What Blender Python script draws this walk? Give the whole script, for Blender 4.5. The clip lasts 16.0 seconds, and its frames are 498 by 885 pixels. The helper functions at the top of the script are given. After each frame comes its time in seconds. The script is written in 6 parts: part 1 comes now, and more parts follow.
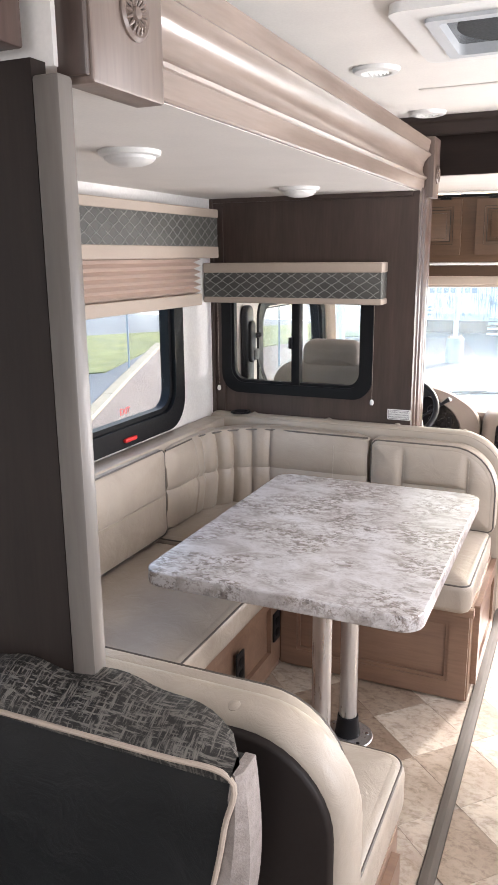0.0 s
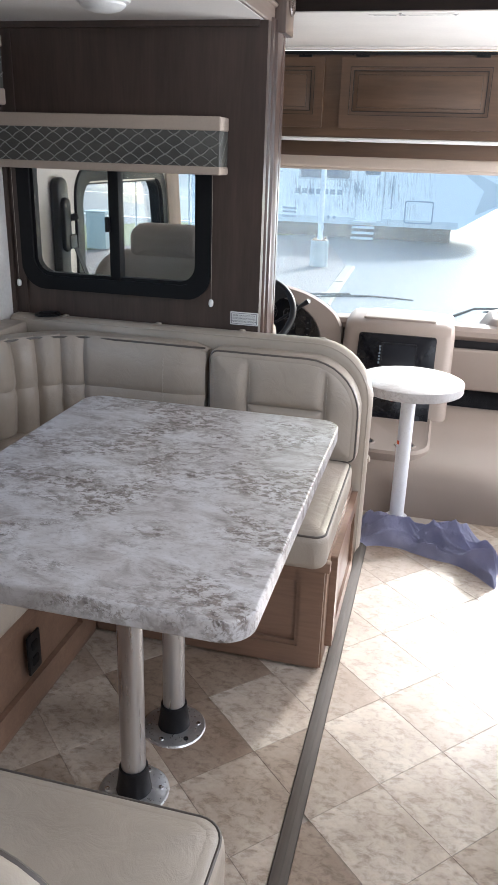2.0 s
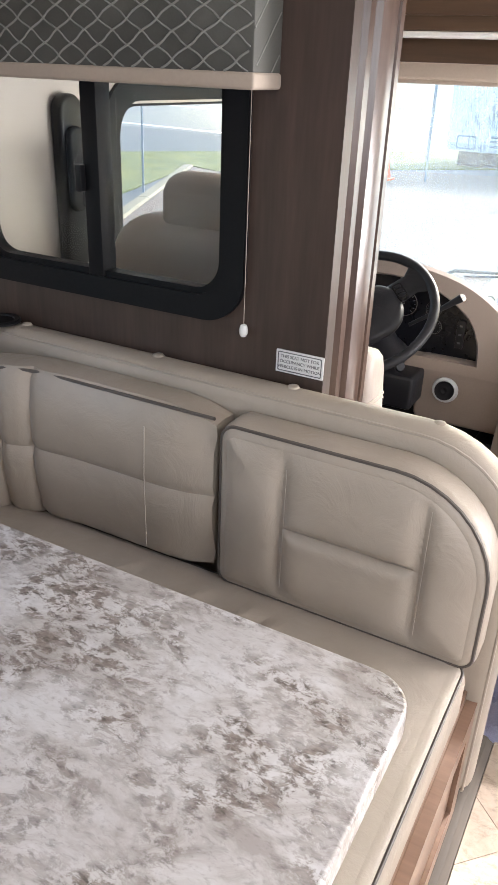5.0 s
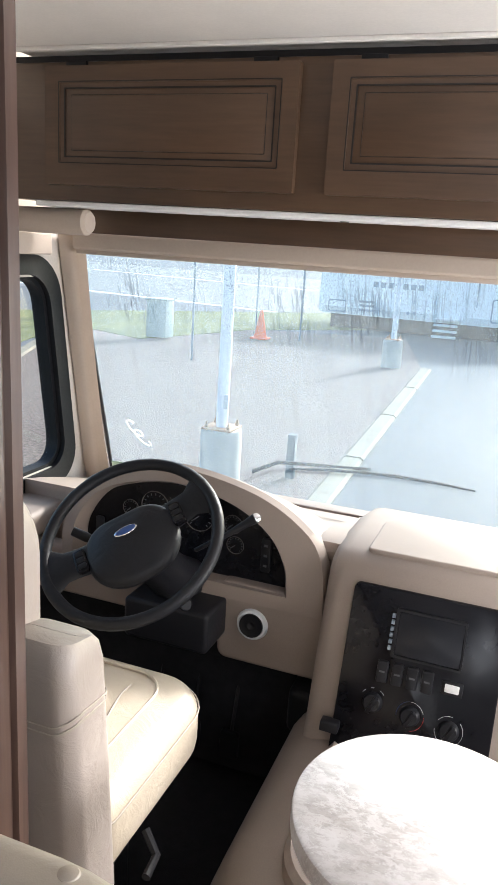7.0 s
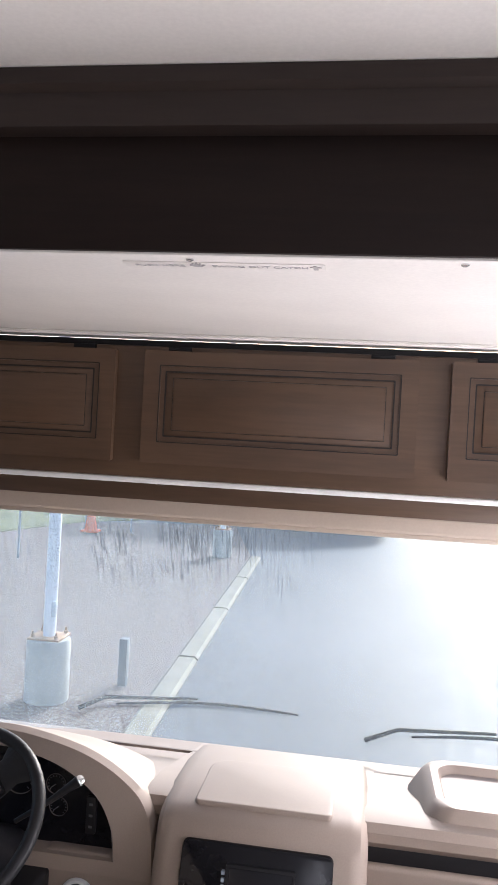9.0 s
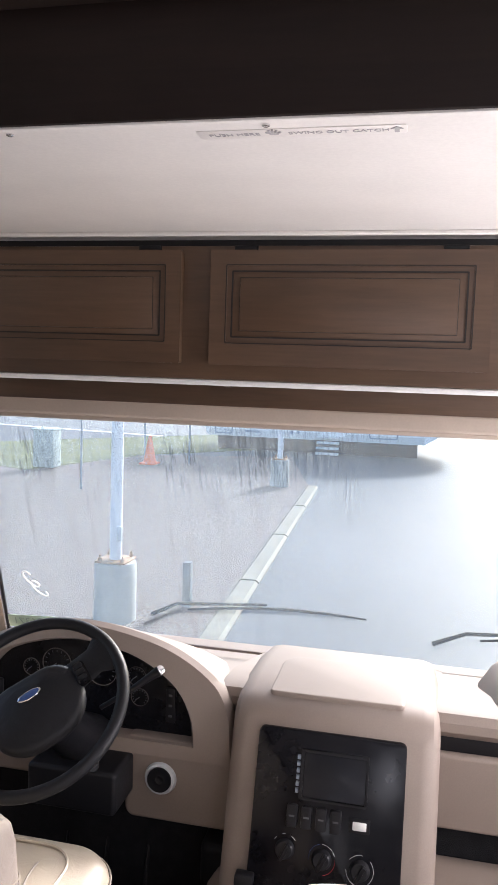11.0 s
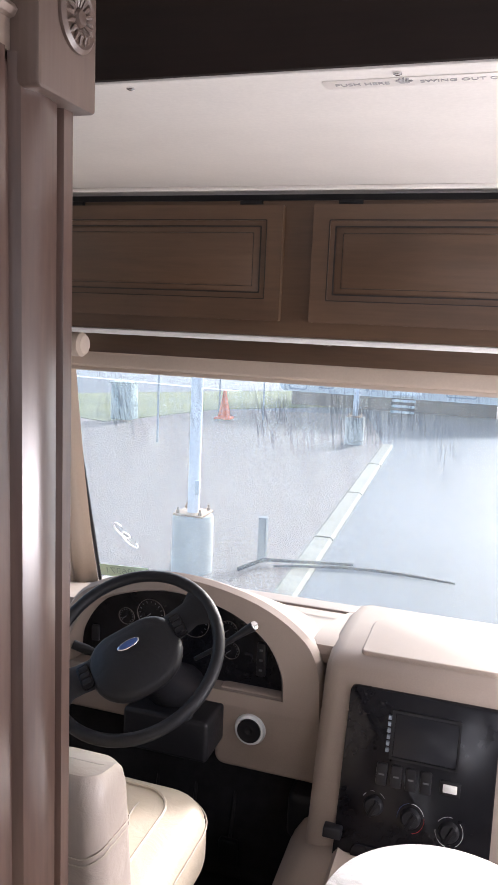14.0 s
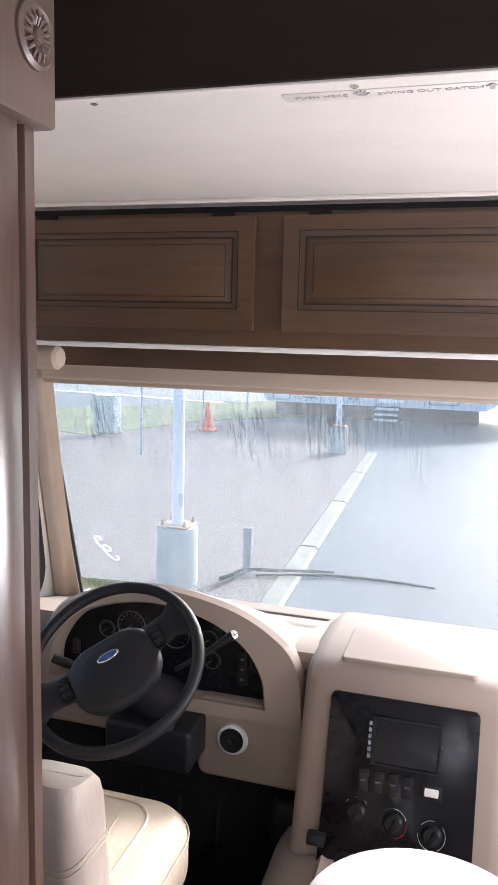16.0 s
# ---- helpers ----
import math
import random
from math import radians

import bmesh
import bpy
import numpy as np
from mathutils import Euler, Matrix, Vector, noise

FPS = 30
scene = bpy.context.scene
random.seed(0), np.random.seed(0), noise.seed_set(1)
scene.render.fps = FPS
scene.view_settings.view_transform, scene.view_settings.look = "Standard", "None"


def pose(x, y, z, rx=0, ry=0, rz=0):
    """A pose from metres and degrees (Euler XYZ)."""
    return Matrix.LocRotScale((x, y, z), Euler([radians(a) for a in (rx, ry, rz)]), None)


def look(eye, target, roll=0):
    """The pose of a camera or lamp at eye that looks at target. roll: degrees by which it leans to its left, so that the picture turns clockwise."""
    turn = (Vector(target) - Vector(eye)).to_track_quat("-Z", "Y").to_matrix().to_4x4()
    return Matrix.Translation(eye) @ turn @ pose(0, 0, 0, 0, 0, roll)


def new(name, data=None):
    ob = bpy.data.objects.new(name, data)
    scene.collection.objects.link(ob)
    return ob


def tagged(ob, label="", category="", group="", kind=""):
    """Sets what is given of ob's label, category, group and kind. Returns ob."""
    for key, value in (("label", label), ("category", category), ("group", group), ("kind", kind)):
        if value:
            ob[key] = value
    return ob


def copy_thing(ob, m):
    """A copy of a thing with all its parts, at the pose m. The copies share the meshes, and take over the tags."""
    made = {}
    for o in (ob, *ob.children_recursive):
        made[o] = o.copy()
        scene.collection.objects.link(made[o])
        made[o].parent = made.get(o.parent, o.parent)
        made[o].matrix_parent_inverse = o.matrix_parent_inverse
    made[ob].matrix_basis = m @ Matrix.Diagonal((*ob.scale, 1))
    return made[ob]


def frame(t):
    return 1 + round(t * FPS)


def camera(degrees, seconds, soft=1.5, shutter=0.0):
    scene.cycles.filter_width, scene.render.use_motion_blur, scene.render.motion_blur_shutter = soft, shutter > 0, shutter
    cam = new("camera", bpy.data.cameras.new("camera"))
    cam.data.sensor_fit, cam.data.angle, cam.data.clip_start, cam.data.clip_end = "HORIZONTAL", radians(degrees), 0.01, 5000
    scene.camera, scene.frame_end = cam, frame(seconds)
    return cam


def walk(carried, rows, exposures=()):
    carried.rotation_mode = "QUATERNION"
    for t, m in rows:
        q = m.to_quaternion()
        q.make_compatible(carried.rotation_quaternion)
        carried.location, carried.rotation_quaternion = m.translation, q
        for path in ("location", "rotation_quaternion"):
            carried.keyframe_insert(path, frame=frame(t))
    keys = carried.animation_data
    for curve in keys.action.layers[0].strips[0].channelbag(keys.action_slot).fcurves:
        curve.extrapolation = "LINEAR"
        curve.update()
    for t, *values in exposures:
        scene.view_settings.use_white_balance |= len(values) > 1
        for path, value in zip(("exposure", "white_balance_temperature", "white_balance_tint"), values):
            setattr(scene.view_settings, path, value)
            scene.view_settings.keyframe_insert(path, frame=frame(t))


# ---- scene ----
cam = camera(36.3, 16.0)
PATH = [
    (0, (0.201, -0.084, 1.54), (-0.594, 1.688, 1.065), -0.5),
    (0.5, (0.184, 0.062, 1.493), (-0.465, 1.862, 0.911), -0.5),
    (1, (0.197, 0.24, 1.45), (-0.373, 2.056, 0.834), -0.5),
    (1.5, (0.186, 0.382, 1.424), (-0.305, 2.198, 0.745), 0.5),
    (2, (0.132, 0.55, 1.408), (-0.312, 2.368, 0.701), 1.9),
    (2.5, (0.114, 0.705, 1.361), (-0.309, 2.498, 0.583), 4.0),
    (3, (0.114, 0.785, 1.335), (-0.352, 2.539, 0.496), 4.6),
    (3.2, (0.089, 0.88, 1.33), (-0.466, 2.603, 0.48), 3.7),
    (5.3, (0.038, 1.914, 1.384), (-0.804, 3.501, 0.505), 2.4),
    (5.5, (0.05, 1.974, 1.389), (-0.777, 3.58, 0.531), 2.5),
    (6, (0.117, 2.188, 1.409), (-0.682, 3.85, 0.634), 3.1),
    (6.2, (0.143, 2.252, 1.414), (-0.638, 3.936, 0.668), 3.3),
    (6.5, (0.166, 2.351, 1.41), (-0.583, 4.077, 0.732), 3.4),
    (7, (0.104, 2.509, 1.422), (-0.565, 4.324, 0.912), 3.6),
    (7.2, (0.093, 2.55, 1.466), (-0.531, 4.396, 1.013), 3.3),
    (7.5, (0.108, 2.548, 1.555), (-0.445, 4.449, 1.273), 3.7),
    (8, (0.165, 2.466, 1.612), (-0.264, 4.417, 1.523), 3.8),
    (8.2, (0.18, 2.44, 1.618), (-0.193, 4.405, 1.606), 3.8),
    (10.3, (0.099, 2.406, 1.592), (-0.172, 4.387, 1.546), 2.9),
    (10.5, (0.109, 2.41, 1.576), (-0.185, 4.386, 1.486), 2.7),
    (11, (0.119, 2.408, 1.527), (-0.308, 4.353, 1.338), 1.9),
    (11.5, (0.065, 2.385, 1.537), (-0.443, 4.305, 1.303), 1.4),
    (12, (0.064, 2.41, 1.528), (-0.491, 4.313, 1.265), 1.2),
    (12.5, (0.052, 2.403, 1.535), (-0.518, 4.299, 1.257), 1.5),
    (13, (0.054, 2.396, 1.537), (-0.528, 4.287, 1.242), 1.9),
    (13.5, (0.053, 2.399, 1.534), (-0.539, 4.284, 1.226), 2.3),
    (14, (0.05, 2.404, 1.533), (-0.55, 4.287, 1.221), 2.5),
    (14.5, (0.052, 2.403, 1.532), (-0.547, 4.286, 1.22), 2.3),
    (15, (0.06, 2.401, 1.529), (-0.532, 4.287, 1.224), 2.1),
    (15.5, (0.066, 2.401, 1.535), (-0.508, 4.293, 1.238), 1.8),
    (16, (0.077, 2.4, 1.531), (-0.488, 4.298, 1.249), 1.5),
]
EXPOSURES = [(0.0, 2.45, 6450, 15), (1.0, 2.15, 6250, 13), (2.0, 1.73, 5950, 11), (3.2, 1.48, 5830, 9), (5.3, 2.22, 6450, 13), (6.2, 1.95, 6200, 11), (7.0, 1.7, 6200, 11), (7.6, 1.4, 6200, 15), (8.2, 1.3, 6150, 18), (10.5, 1.3, 6200, 19), (11.5, 1.52, 6250, 19), (16.0, 1.62, 6250, 19)]
walk(cam, [(t, look(eye, target, roll)) for t, eye, target, roll in PATH], EXPOSURES)

# ---- world, sun, exposure ----
world = bpy.data.worlds.new("sky")
scene.world = world
world.use_nodes = True
_wn = world.node_tree.nodes
_sky = _wn.new("ShaderNodeTexSky")
_sky.sky_type, _sky.sun_disc = "NISHITA", False
_sky.sun_elevation, _sky.sun_rotation = radians(27), radians(17)
_sky.air_density, _sky.dust_density, _sky.ozone_density = 1.2, 3.0, 1.0
_wn["Background"].inputs["Strength"].default_value = 0.15
world.node_tree.links.new(_sky.outputs[0], _wn["Background"].inputs["Color"])


def lamp_sun(elev, azim, strength, angle):
    d = bpy.data.lights.new("sun", "SUN")
    d.energy, d.angle, d.color = strength, radians(angle), (1.0, 0.96, 0.9)
    ob = new("sun", d)
    e, a = radians(elev), radians(azim)
    away = Vector((math.sin(a) * math.cos(e), math.cos(a) * math.cos(e), math.sin(e)))
    ob.matrix_world = look(away * 30, (0, 0, 0))
    return ob


lamp_sun(27, 17, 2.4, 5)


def area_lamp(name, x, y, z, target, w, h, watts, colour):
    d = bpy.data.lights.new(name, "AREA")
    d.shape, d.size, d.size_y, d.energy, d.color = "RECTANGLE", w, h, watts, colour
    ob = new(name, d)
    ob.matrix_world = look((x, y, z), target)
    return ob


# daylight through the open entry door; added fill lamps, unseen, at curb side, rear and cab
area_lamp("door_daylight", 1.30, 2.30, 1.0, (-0.6, 2.05, 0.2), 0.7, 1.8, 7.5, (0.95, 0.97, 1.0))
area_lamp("side_fill", 1.26, 0.6, 1.35, (-0.6, 0.6, 0.9), 1.1, 0.6, 5.5, (0.95, 0.97, 1.0))
area_lamp("rear_fill", 0.2, -1.94, 1.4, (0.0, 1.0, 1.0), 1.2, 0.6, 4, (0.95, 0.97, 1.0))
# added fill from the unseen cab side, aimed up at the bunk's underside
area_lamp("cab_fill", 1.30, 3.95, 0.95, (-0.5, 4.0, 1.85), 1.0, 0.6, 21, (1.0, 0.97, 0.94))

# ---- materials ----


def material(name):
    m = bpy.data.materials.new(name)
    m.use_nodes = True
    nt = m.node_tree
    return m, nt, nt.nodes["Principled BSDF"]


def ramp(nt, fac, stops):
    r = nt.nodes.new("ShaderNodeValToRGB")
    els = r.color_ramp.elements
    while len(els) < len(stops):
        els.new(0.5)
    for e, (p, c) in zip(els, stops):
        e.position, e.color = p, (*c, 1)
    nt.links.new(fac, r.inputs[0])
    return r.outputs[0]


def noise_tex(nt, scale, detail=4, stretch=(1, 1, 1), rough=0.55, distort=0.0):
    tc = nt.nodes.new("ShaderNodeTexCoord")
    mp = nt.nodes.new("ShaderNodeMapping")
    mp.inputs["Scale"].default_value = stretch
    n = nt.nodes.new("ShaderNodeTexNoise")
    n.inputs["Scale"].default_value, n.inputs["Detail"].default_value = scale, detail
    n.inputs["Roughness"].default_value, n.inputs["Distortion"].default_value = rough, distort
    nt.links.new(tc.outputs["Object"], mp.inputs[0])
    nt.links.new(mp.outputs[0], n.inputs["Vector"])
    return n.outputs["Fac"]


def mix_rgb(nt, a, b, fac, kind="MIX"):
    m = nt.nodes.new("ShaderNodeMix")
    m.data_type, m.blend_type = "RGBA", kind
    if isinstance(fac, (int, float)):
        m.inputs["Factor"].default_value = fac
    else:
        nt.links.new(fac, m.inputs["Factor"])
    nt.links.new(a, m.inputs[6])
    nt.links.new(b, m.inputs[7])
    return m.outputs[2]


def bump(nt, bsdf, height, strength, distance):
    b = nt.nodes.new("ShaderNodeBump")
    b.inputs["Strength"].default_value, b.inputs["Distance"].default_value = strength, distance
    nt.links.new(height, b.inputs["Height"])
    nt.links.new(b.outputs[0], bsdf.inputs["Normal"])


def surface(name, c1, c2, rough=0.5, metal=0.0, coarse=3.0, fine=60.0, stretch=(1, 1, 1), relief=0.1, depth=0.002, vary=0.08, coat=0.0):
    m, nt, b = material(name)
    big = noise_tex(nt, coarse, 3, stretch)
    small = noise_tex(nt, fine, 5, stretch)
    col = ramp(nt, big, [(0.35, c1), (0.65, c2)])
    dark = ramp(nt, small, [(0.3, tuple(v * (1 - vary * 2) for v in c1)), (0.7, c2)])
    nt.links.new(mix_rgb(nt, col, dark, 0.4), b.inputs["Base Color"])
    r = ramp(nt, small, [(0.2, (max(rough - 0.07, 0.03),) * 3), (0.8, (min(rough + 0.08, 1),) * 3)])
    nt.links.new(r, b.inputs["Roughness"])
    b.inputs["Metallic"].default_value = metal
    b.inputs["Coat Weight"].default_value = coat
    if relief:
        bump(nt, b, small, relief, depth)
    return m


def wood(name, c1, c2, axis="z", rough=0.4, grain=1.0, coat=0.15):
    st = {"x": (0.08, 1, 1), "y": (1, 0.08, 1), "z": (1, 1, 0.08)}[axis]
    m, nt, b = material(name)
    g1 = noise_tex(nt, 22 * grain, 6, st, 0.6, 0.6)
    g2 = noise_tex(nt, 130 * grain, 4, st)
    g3 = noise_tex(nt, 2.5, 2, (1, 1, 1))
    mid = tuple((a + c) / 2 for a, c in zip(c1, c2))
    a = ramp(nt, g1, [(0.3, c1), (0.55, mid), (0.75, c2)])
    f = ramp(nt, g2, [(0.3, c1), (0.7, c2)])
    col = mix_rgb(nt, a, f, 0.35)
    big = ramp(nt, g3, [(0.3, (0.82, 0.8, 0.78)), (0.7, (1.08, 1.06, 1.04))])
    nt.links.new(mix_rgb(nt, col, big, 1.0, "MULTIPLY"), b.inputs["Base Color"])
    b.inputs["Roughness"].default_value, b.inputs["Coat Weight"].default_value = rough, coat
    b.inputs["Coat Roughness"].default_value = 0.3
    bump(nt, b, g2, 0.12, 0.001)
    return m


def leather(name, c1, c2, rough=0.42):
    m, nt, b = material(name)
    tc = nt.nodes.new("ShaderNodeTexCoord")
    v = nt.nodes.new("ShaderNodeTexVoronoi")
    v.inputs["Scale"].default_value = 520
    nt.links.new(tc.outputs["Object"], v.inputs["Vector"])
    big = noise_tex(nt, 4, 4)
    crease = noise_tex(nt, 14, 5, (1, 1, 1), 0.6, 1.2)
    nt.links.new(ramp(nt, big, [(0.35, c1), (0.65, c2)]), b.inputs["Base Color"])
    r = ramp(nt, crease, [(0.3, (rough - 0.06,) * 3), (0.7, (rough + 0.1,) * 3)])
    nt.links.new(r, b.inputs["Roughness"])
    b1 = nt.nodes.new("ShaderNodeBump")
    b1.inputs["Strength"].default_value, b1.inputs["Distance"].default_value = 0.25, 0.012
    nt.links.new(crease, b1.inputs["Height"])
    b2 = nt.nodes.new("ShaderNodeBump")
    b2.inputs["Strength"].default_value, b2.inputs["Distance"].default_value = 0.15, 0.0006
    nt.links.new(v.outputs["Distance"], b2.inputs["Height"])
    nt.links.new(b1.outputs[0], b2.inputs["Normal"])
    nt.links.new(b2.outputs[0], b.inputs["Normal"])
    return m


def laminate(name, pale=False):
    m, nt, b = material(name)
    st = (1.0, 1.5, 1.0)
    cloud = noise_tex(nt, 4.6, 4, st, 0.6, 0.9)
    n1 = noise_tex(nt, 9.0, 8, st, 0.7, 0.8)
    n2 = noise_tex(nt, 38, 9, st, 0.8, 0.35)
    n3 = noise_tex(nt, 70, 6, (1, 2.2, 1), 0.7, 0.4)
    base = ramp(nt, n1, [(0.36, (0.36, 0.33, 0.32)), (0.47, (0.50, 0.48, 0.478)), (0.60, (0.60, 0.59, 0.60))])
    patch_mask = nt.nodes.new("ShaderNodeMath")
    patch_mask.operation = "MULTIPLY"
    nt.links.new(ramp(nt, cloud, [(0.43, (0.06,) * 3), (0.58, (1.0,) * 3)]), patch_mask.inputs[0])
    nt.links.new(ramp(nt, n2, [(0.475, (0.0,) * 3), (0.53, (1.0,) * 3)]), patch_mask.inputs[1])
    brown = ramp(nt, n3, [(0.35, (0.10, 0.08, 0.07)), (0.65, (0.31, 0.265, 0.24))])
    grit = ramp(nt, n3, [(0.36, (0.42, 0.40, 0.39)), (0.47, (1, 1, 1))])
    col = mix_rgb(nt, base, brown, patch_mask.outputs[0])
    col = mix_rgb(nt, col, grit, 0.38, "MULTIPLY")
    if pale:
        col = mix_rgb(nt, ramp(nt, n1, [(0.3, (0.41, 0.385, 0.375)), (0.7, (0.47, 0.455, 0.45))]), col, 0.38)
    nt.links.new(col, b.inputs["Base Color"])
    r = ramp(nt, n2, [(0.3, (0.42,) * 3), (0.7, (0.3,) * 3)])
    nt.links.new(r, b.inputs["Roughness"])
    bump(nt, b, n3, 0.08, 0.0006)
    return m


def tile_stone(name):
    m, nt, b = material(name)
    oi = nt.nodes.new("ShaderNodeObjectInfo")
    n1 = noise_tex(nt, 5, 6, (1, 1, 1), 0.65, 0.6)
    n2 = noise_tex(nt, 22, 8, (1, 1.6, 1), 0.72, 0.5)
    n3 = noise_tex(nt, 75, 5, (1, 1, 1), 0.7)
    a = ramp(nt, n1, [(0.3, (0.34, 0.275, 0.225)), (0.5, (0.45, 0.385, 0.330)), (0.7, (0.53, 0.475, 0.420))])
    s = ramp(nt, n2, [(0.36, (0.52, 0.46, 0.40)), (0.5, (0.95, 0.94, 0.92)), (0.7, (1.12, 1.1, 1.06))])
    g = ramp(nt, n3, [(0.3, (0.75, 0.72, 0.68)), (0.5, (1, 1, 1))])
    v = ramp(nt, oi.outputs["Random"], [(0.0, (0.58, 0.50, 0.44)), (0.22, (0.78, 0.73, 0.68)), (0.5, (0.97, 0.95, 0.93)), (1.0, (1.05, 1.05, 1.03))])
    col = mix_rgb(nt, mix_rgb(nt, mix_rgb(nt, a, s, 0.9, "MULTIPLY"), g, 0.6, "MULTIPLY"), v, 1.0, "MULTIPLY")
    nt.links.new(col, b.inputs["Base Color"])
    r = ramp(nt, n2, [(0.3, (0.5,) * 3), (0.7, (0.32,) * 3)])
    nt.links.new(r, b.inputs["Roughness"])
    bump(nt, b, n2, 0.15, 0.001)
    return m


def plain(name, c, rough=0.5, metal=0.0, coat=0.0):
    return surface(name, tuple(v * 0.93 for v in c), c, rough, metal, 6, 140, relief=0.05, depth=0.0006, vary=0.05, coat=coat)


def clear_glass(name, tint=(0.95, 0.97, 0.97), gloss=0.06):
    m, nt, b = material(name)
    nt.nodes.remove(b)
    tr = nt.nodes.new("ShaderNodeBsdfTransparent")
    tr.inputs[0].default_value = (*tint, 1)
    gl = nt.nodes.new("ShaderNodeBsdfGlossy")
    gl.inputs["Roughness"].default_value = 0.02
    mx = nt.nodes.new("ShaderNodeMixShader")
    lw = nt.nodes.new("ShaderNodeLayerWeight")
    lw.inputs["Blend"].default_value = 0.5
    pw = nt.nodes.new("ShaderNodeMath")
    pw.operation = "POWER"
    pw.inputs[1].default_value = 4.0
    sc = nt.nodes.new("ShaderNodeMath")
    sc.operation = "MULTIPLY_ADD"
    sc.inputs[1].default_value, sc.inputs[2].default_value = 0.5, 0.02
    nt.links.new(lw.outputs["Facing"], pw.inputs[0])
    nt.links.new(pw.outputs[0], sc.inputs[0])
    nt.links.new(sc.outputs[0], mx.inputs[0])
    nt.links.new(tr.outputs[0], mx.inputs[1])
    nt.links.new(gl.outputs[0], mx.inputs[2])
    nt.links.new(mx.outputs[0], nt.nodes["Material Output"].inputs[0])
    return m


def wet_glass(name):
    """Windscreen glass under a film of condensation: fine droplets, thinner towards the curb side, cut by clear runs."""
    m, nt, b = material(name)
    nt.nodes.remove(b)
    tc = nt.nodes.new("ShaderNodeTexCoord")
    sep = nt.nodes.new("ShaderNodeSeparateXYZ")
    nt.links.new(tc.outputs["Object"], sep.inputs[0])

    def spread(out, a, b2, lo, hi):
        r = nt.nodes.new("ShaderNodeMapRange")
        r.interpolation_type = "SMOOTHSTEP"
        for k, v in zip(("From Min", "From Max", "To Min", "To Max"), (a, b2, lo, hi)):
            r.inputs[k].default_value = v
        nt.links.new(out, r.inputs["Value"])
        return r.outputs[0]

    def calc(op, a, b2):
        n = nt.nodes.new("ShaderNodeMath")
        n.operation = op
        for k, v in enumerate((a, b2)):
            if isinstance(v, (int, float)):
                n.inputs[k].default_value = v
            else:
                nt.links.new(v, n.inputs[k])
        return n.outputs[0]
    wobble = noise_tex(nt, 1.6, 3, (1, 0.7, 0.7))
    side = spread(calc("ADD", sep.outputs["X"], calc("MULTIPLY", wobble, 0.9)), -0.25, 0.75, 1.0, 0.12)
    top = spread(calc("ADD", sep.outputs["Z"], calc("MULTIPLY", noise_tex(nt, 14, 5, (1, 0, 0.08)), 0.5)), 1.22, 1.50, 0.0, 1.0)
    runs = spread(noise_tex(nt, 110, 4, (1, 0, 0.025), 0.65), 0.50, 0.60, 1.0, 0.12)
    fine = spread(noise_tex(nt, 190, 3, (1, 0.75, 0.75), 0.6), 0.42, 0.60, 0.15, 1.0)
    beads = spread(noise_tex(nt, 230, 2, (1, 0.7, 0.7), 0.5), 0.54, 0.62, 0.0, 1.0)
    drips = calc("MULTIPLY", spread(noise_tex(nt, 130, 5, (1, 0, 0.07), 0.75), 0.51, 0.58, 0.0, 1.0), spread(noise_tex(nt, 3.5, 2), 0.42, 0.60, 0.15, 1.0))
    film = calc("MULTIPLY", calc("MULTIPLY", fine, runs), calc("MULTIPLY", side, FOG[0]))
    film = calc("ADD", film, FOG[1])
    dark = calc("MULTIPLY", calc("MULTIPLY", top, side), calc("MAXIMUM", calc("MULTIPLY", beads, 0.6), drips))
    tr = nt.nodes.new("ShaderNodeBsdfTransparent")
    nt.links.new(ramp(nt, dark, [(0.0, (0.90, 0.97, 1.0)), (1.0, (0.52, 0.58, 0.62))]), tr.inputs[0])
    df = nt.nodes.new("ShaderNodeBsdfTranslucent")
    df.inputs[0].default_value = (0.60, 0.70, 0.76, 1)
    mx = nt.nodes.new("ShaderNodeMixShader")
    nt.links.new(film, mx.inputs[0])
    nt.links.new(tr.outputs[0], mx.inputs[1])
    nt.links.new(df.outputs[0], mx.inputs[2])
    nt.links.new(mx.outputs[0], nt.nodes["Material Output"].inputs[0])
    return m


FOG = (0.066, 0.030)                            # droplets and even haze on the windscreen
M_LEATHER = leather("taupe_leather", (0.325, 0.278, 0.230), (0.39, 0.338, 0.284))
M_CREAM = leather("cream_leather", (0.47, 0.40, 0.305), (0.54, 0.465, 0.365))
# greige of the armrest, taken darker for the seat back's backlit shade
M_SEATBACK = leather("backlit_greige_leather", (0.29, 0.248, 0.222), (0.345, 0.30, 0.268))
# leather piping painted in its shadow line's dark tone; gauge rims share it
M_PIPING = plain("piping_shadow_tone", (0.10, 0.085, 0.075), 0.5)
M_STITCH = plain("stitch_thread", (0.42, 0.37, 0.315), 0.7)
M_DARKBACK = plain("dark_vinyl_back", (0.016, 0.012, 0.011), 0.55)
M_BLACKLEATHER = leather("black_leather", (0.012, 0.013, 0.014), (0.02, 0.021, 0.022), 0.4)
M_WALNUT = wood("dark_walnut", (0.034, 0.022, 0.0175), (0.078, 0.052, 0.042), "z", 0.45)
# bunk face and crown: darker walnut copies, shade in the colour offsets the lamps
M_WALNUTX = wood("shaded_walnut_long", (0.010, 0.0055, 0.0045), (0.020, 0.0115, 0.009), "x", 0.6, coat=0.0)
M_CROWN = wood("shaded_crown_wood", (0.020, 0.0115, 0.009), (0.036, 0.022, 0.017), "x", 0.7, coat=0.0)
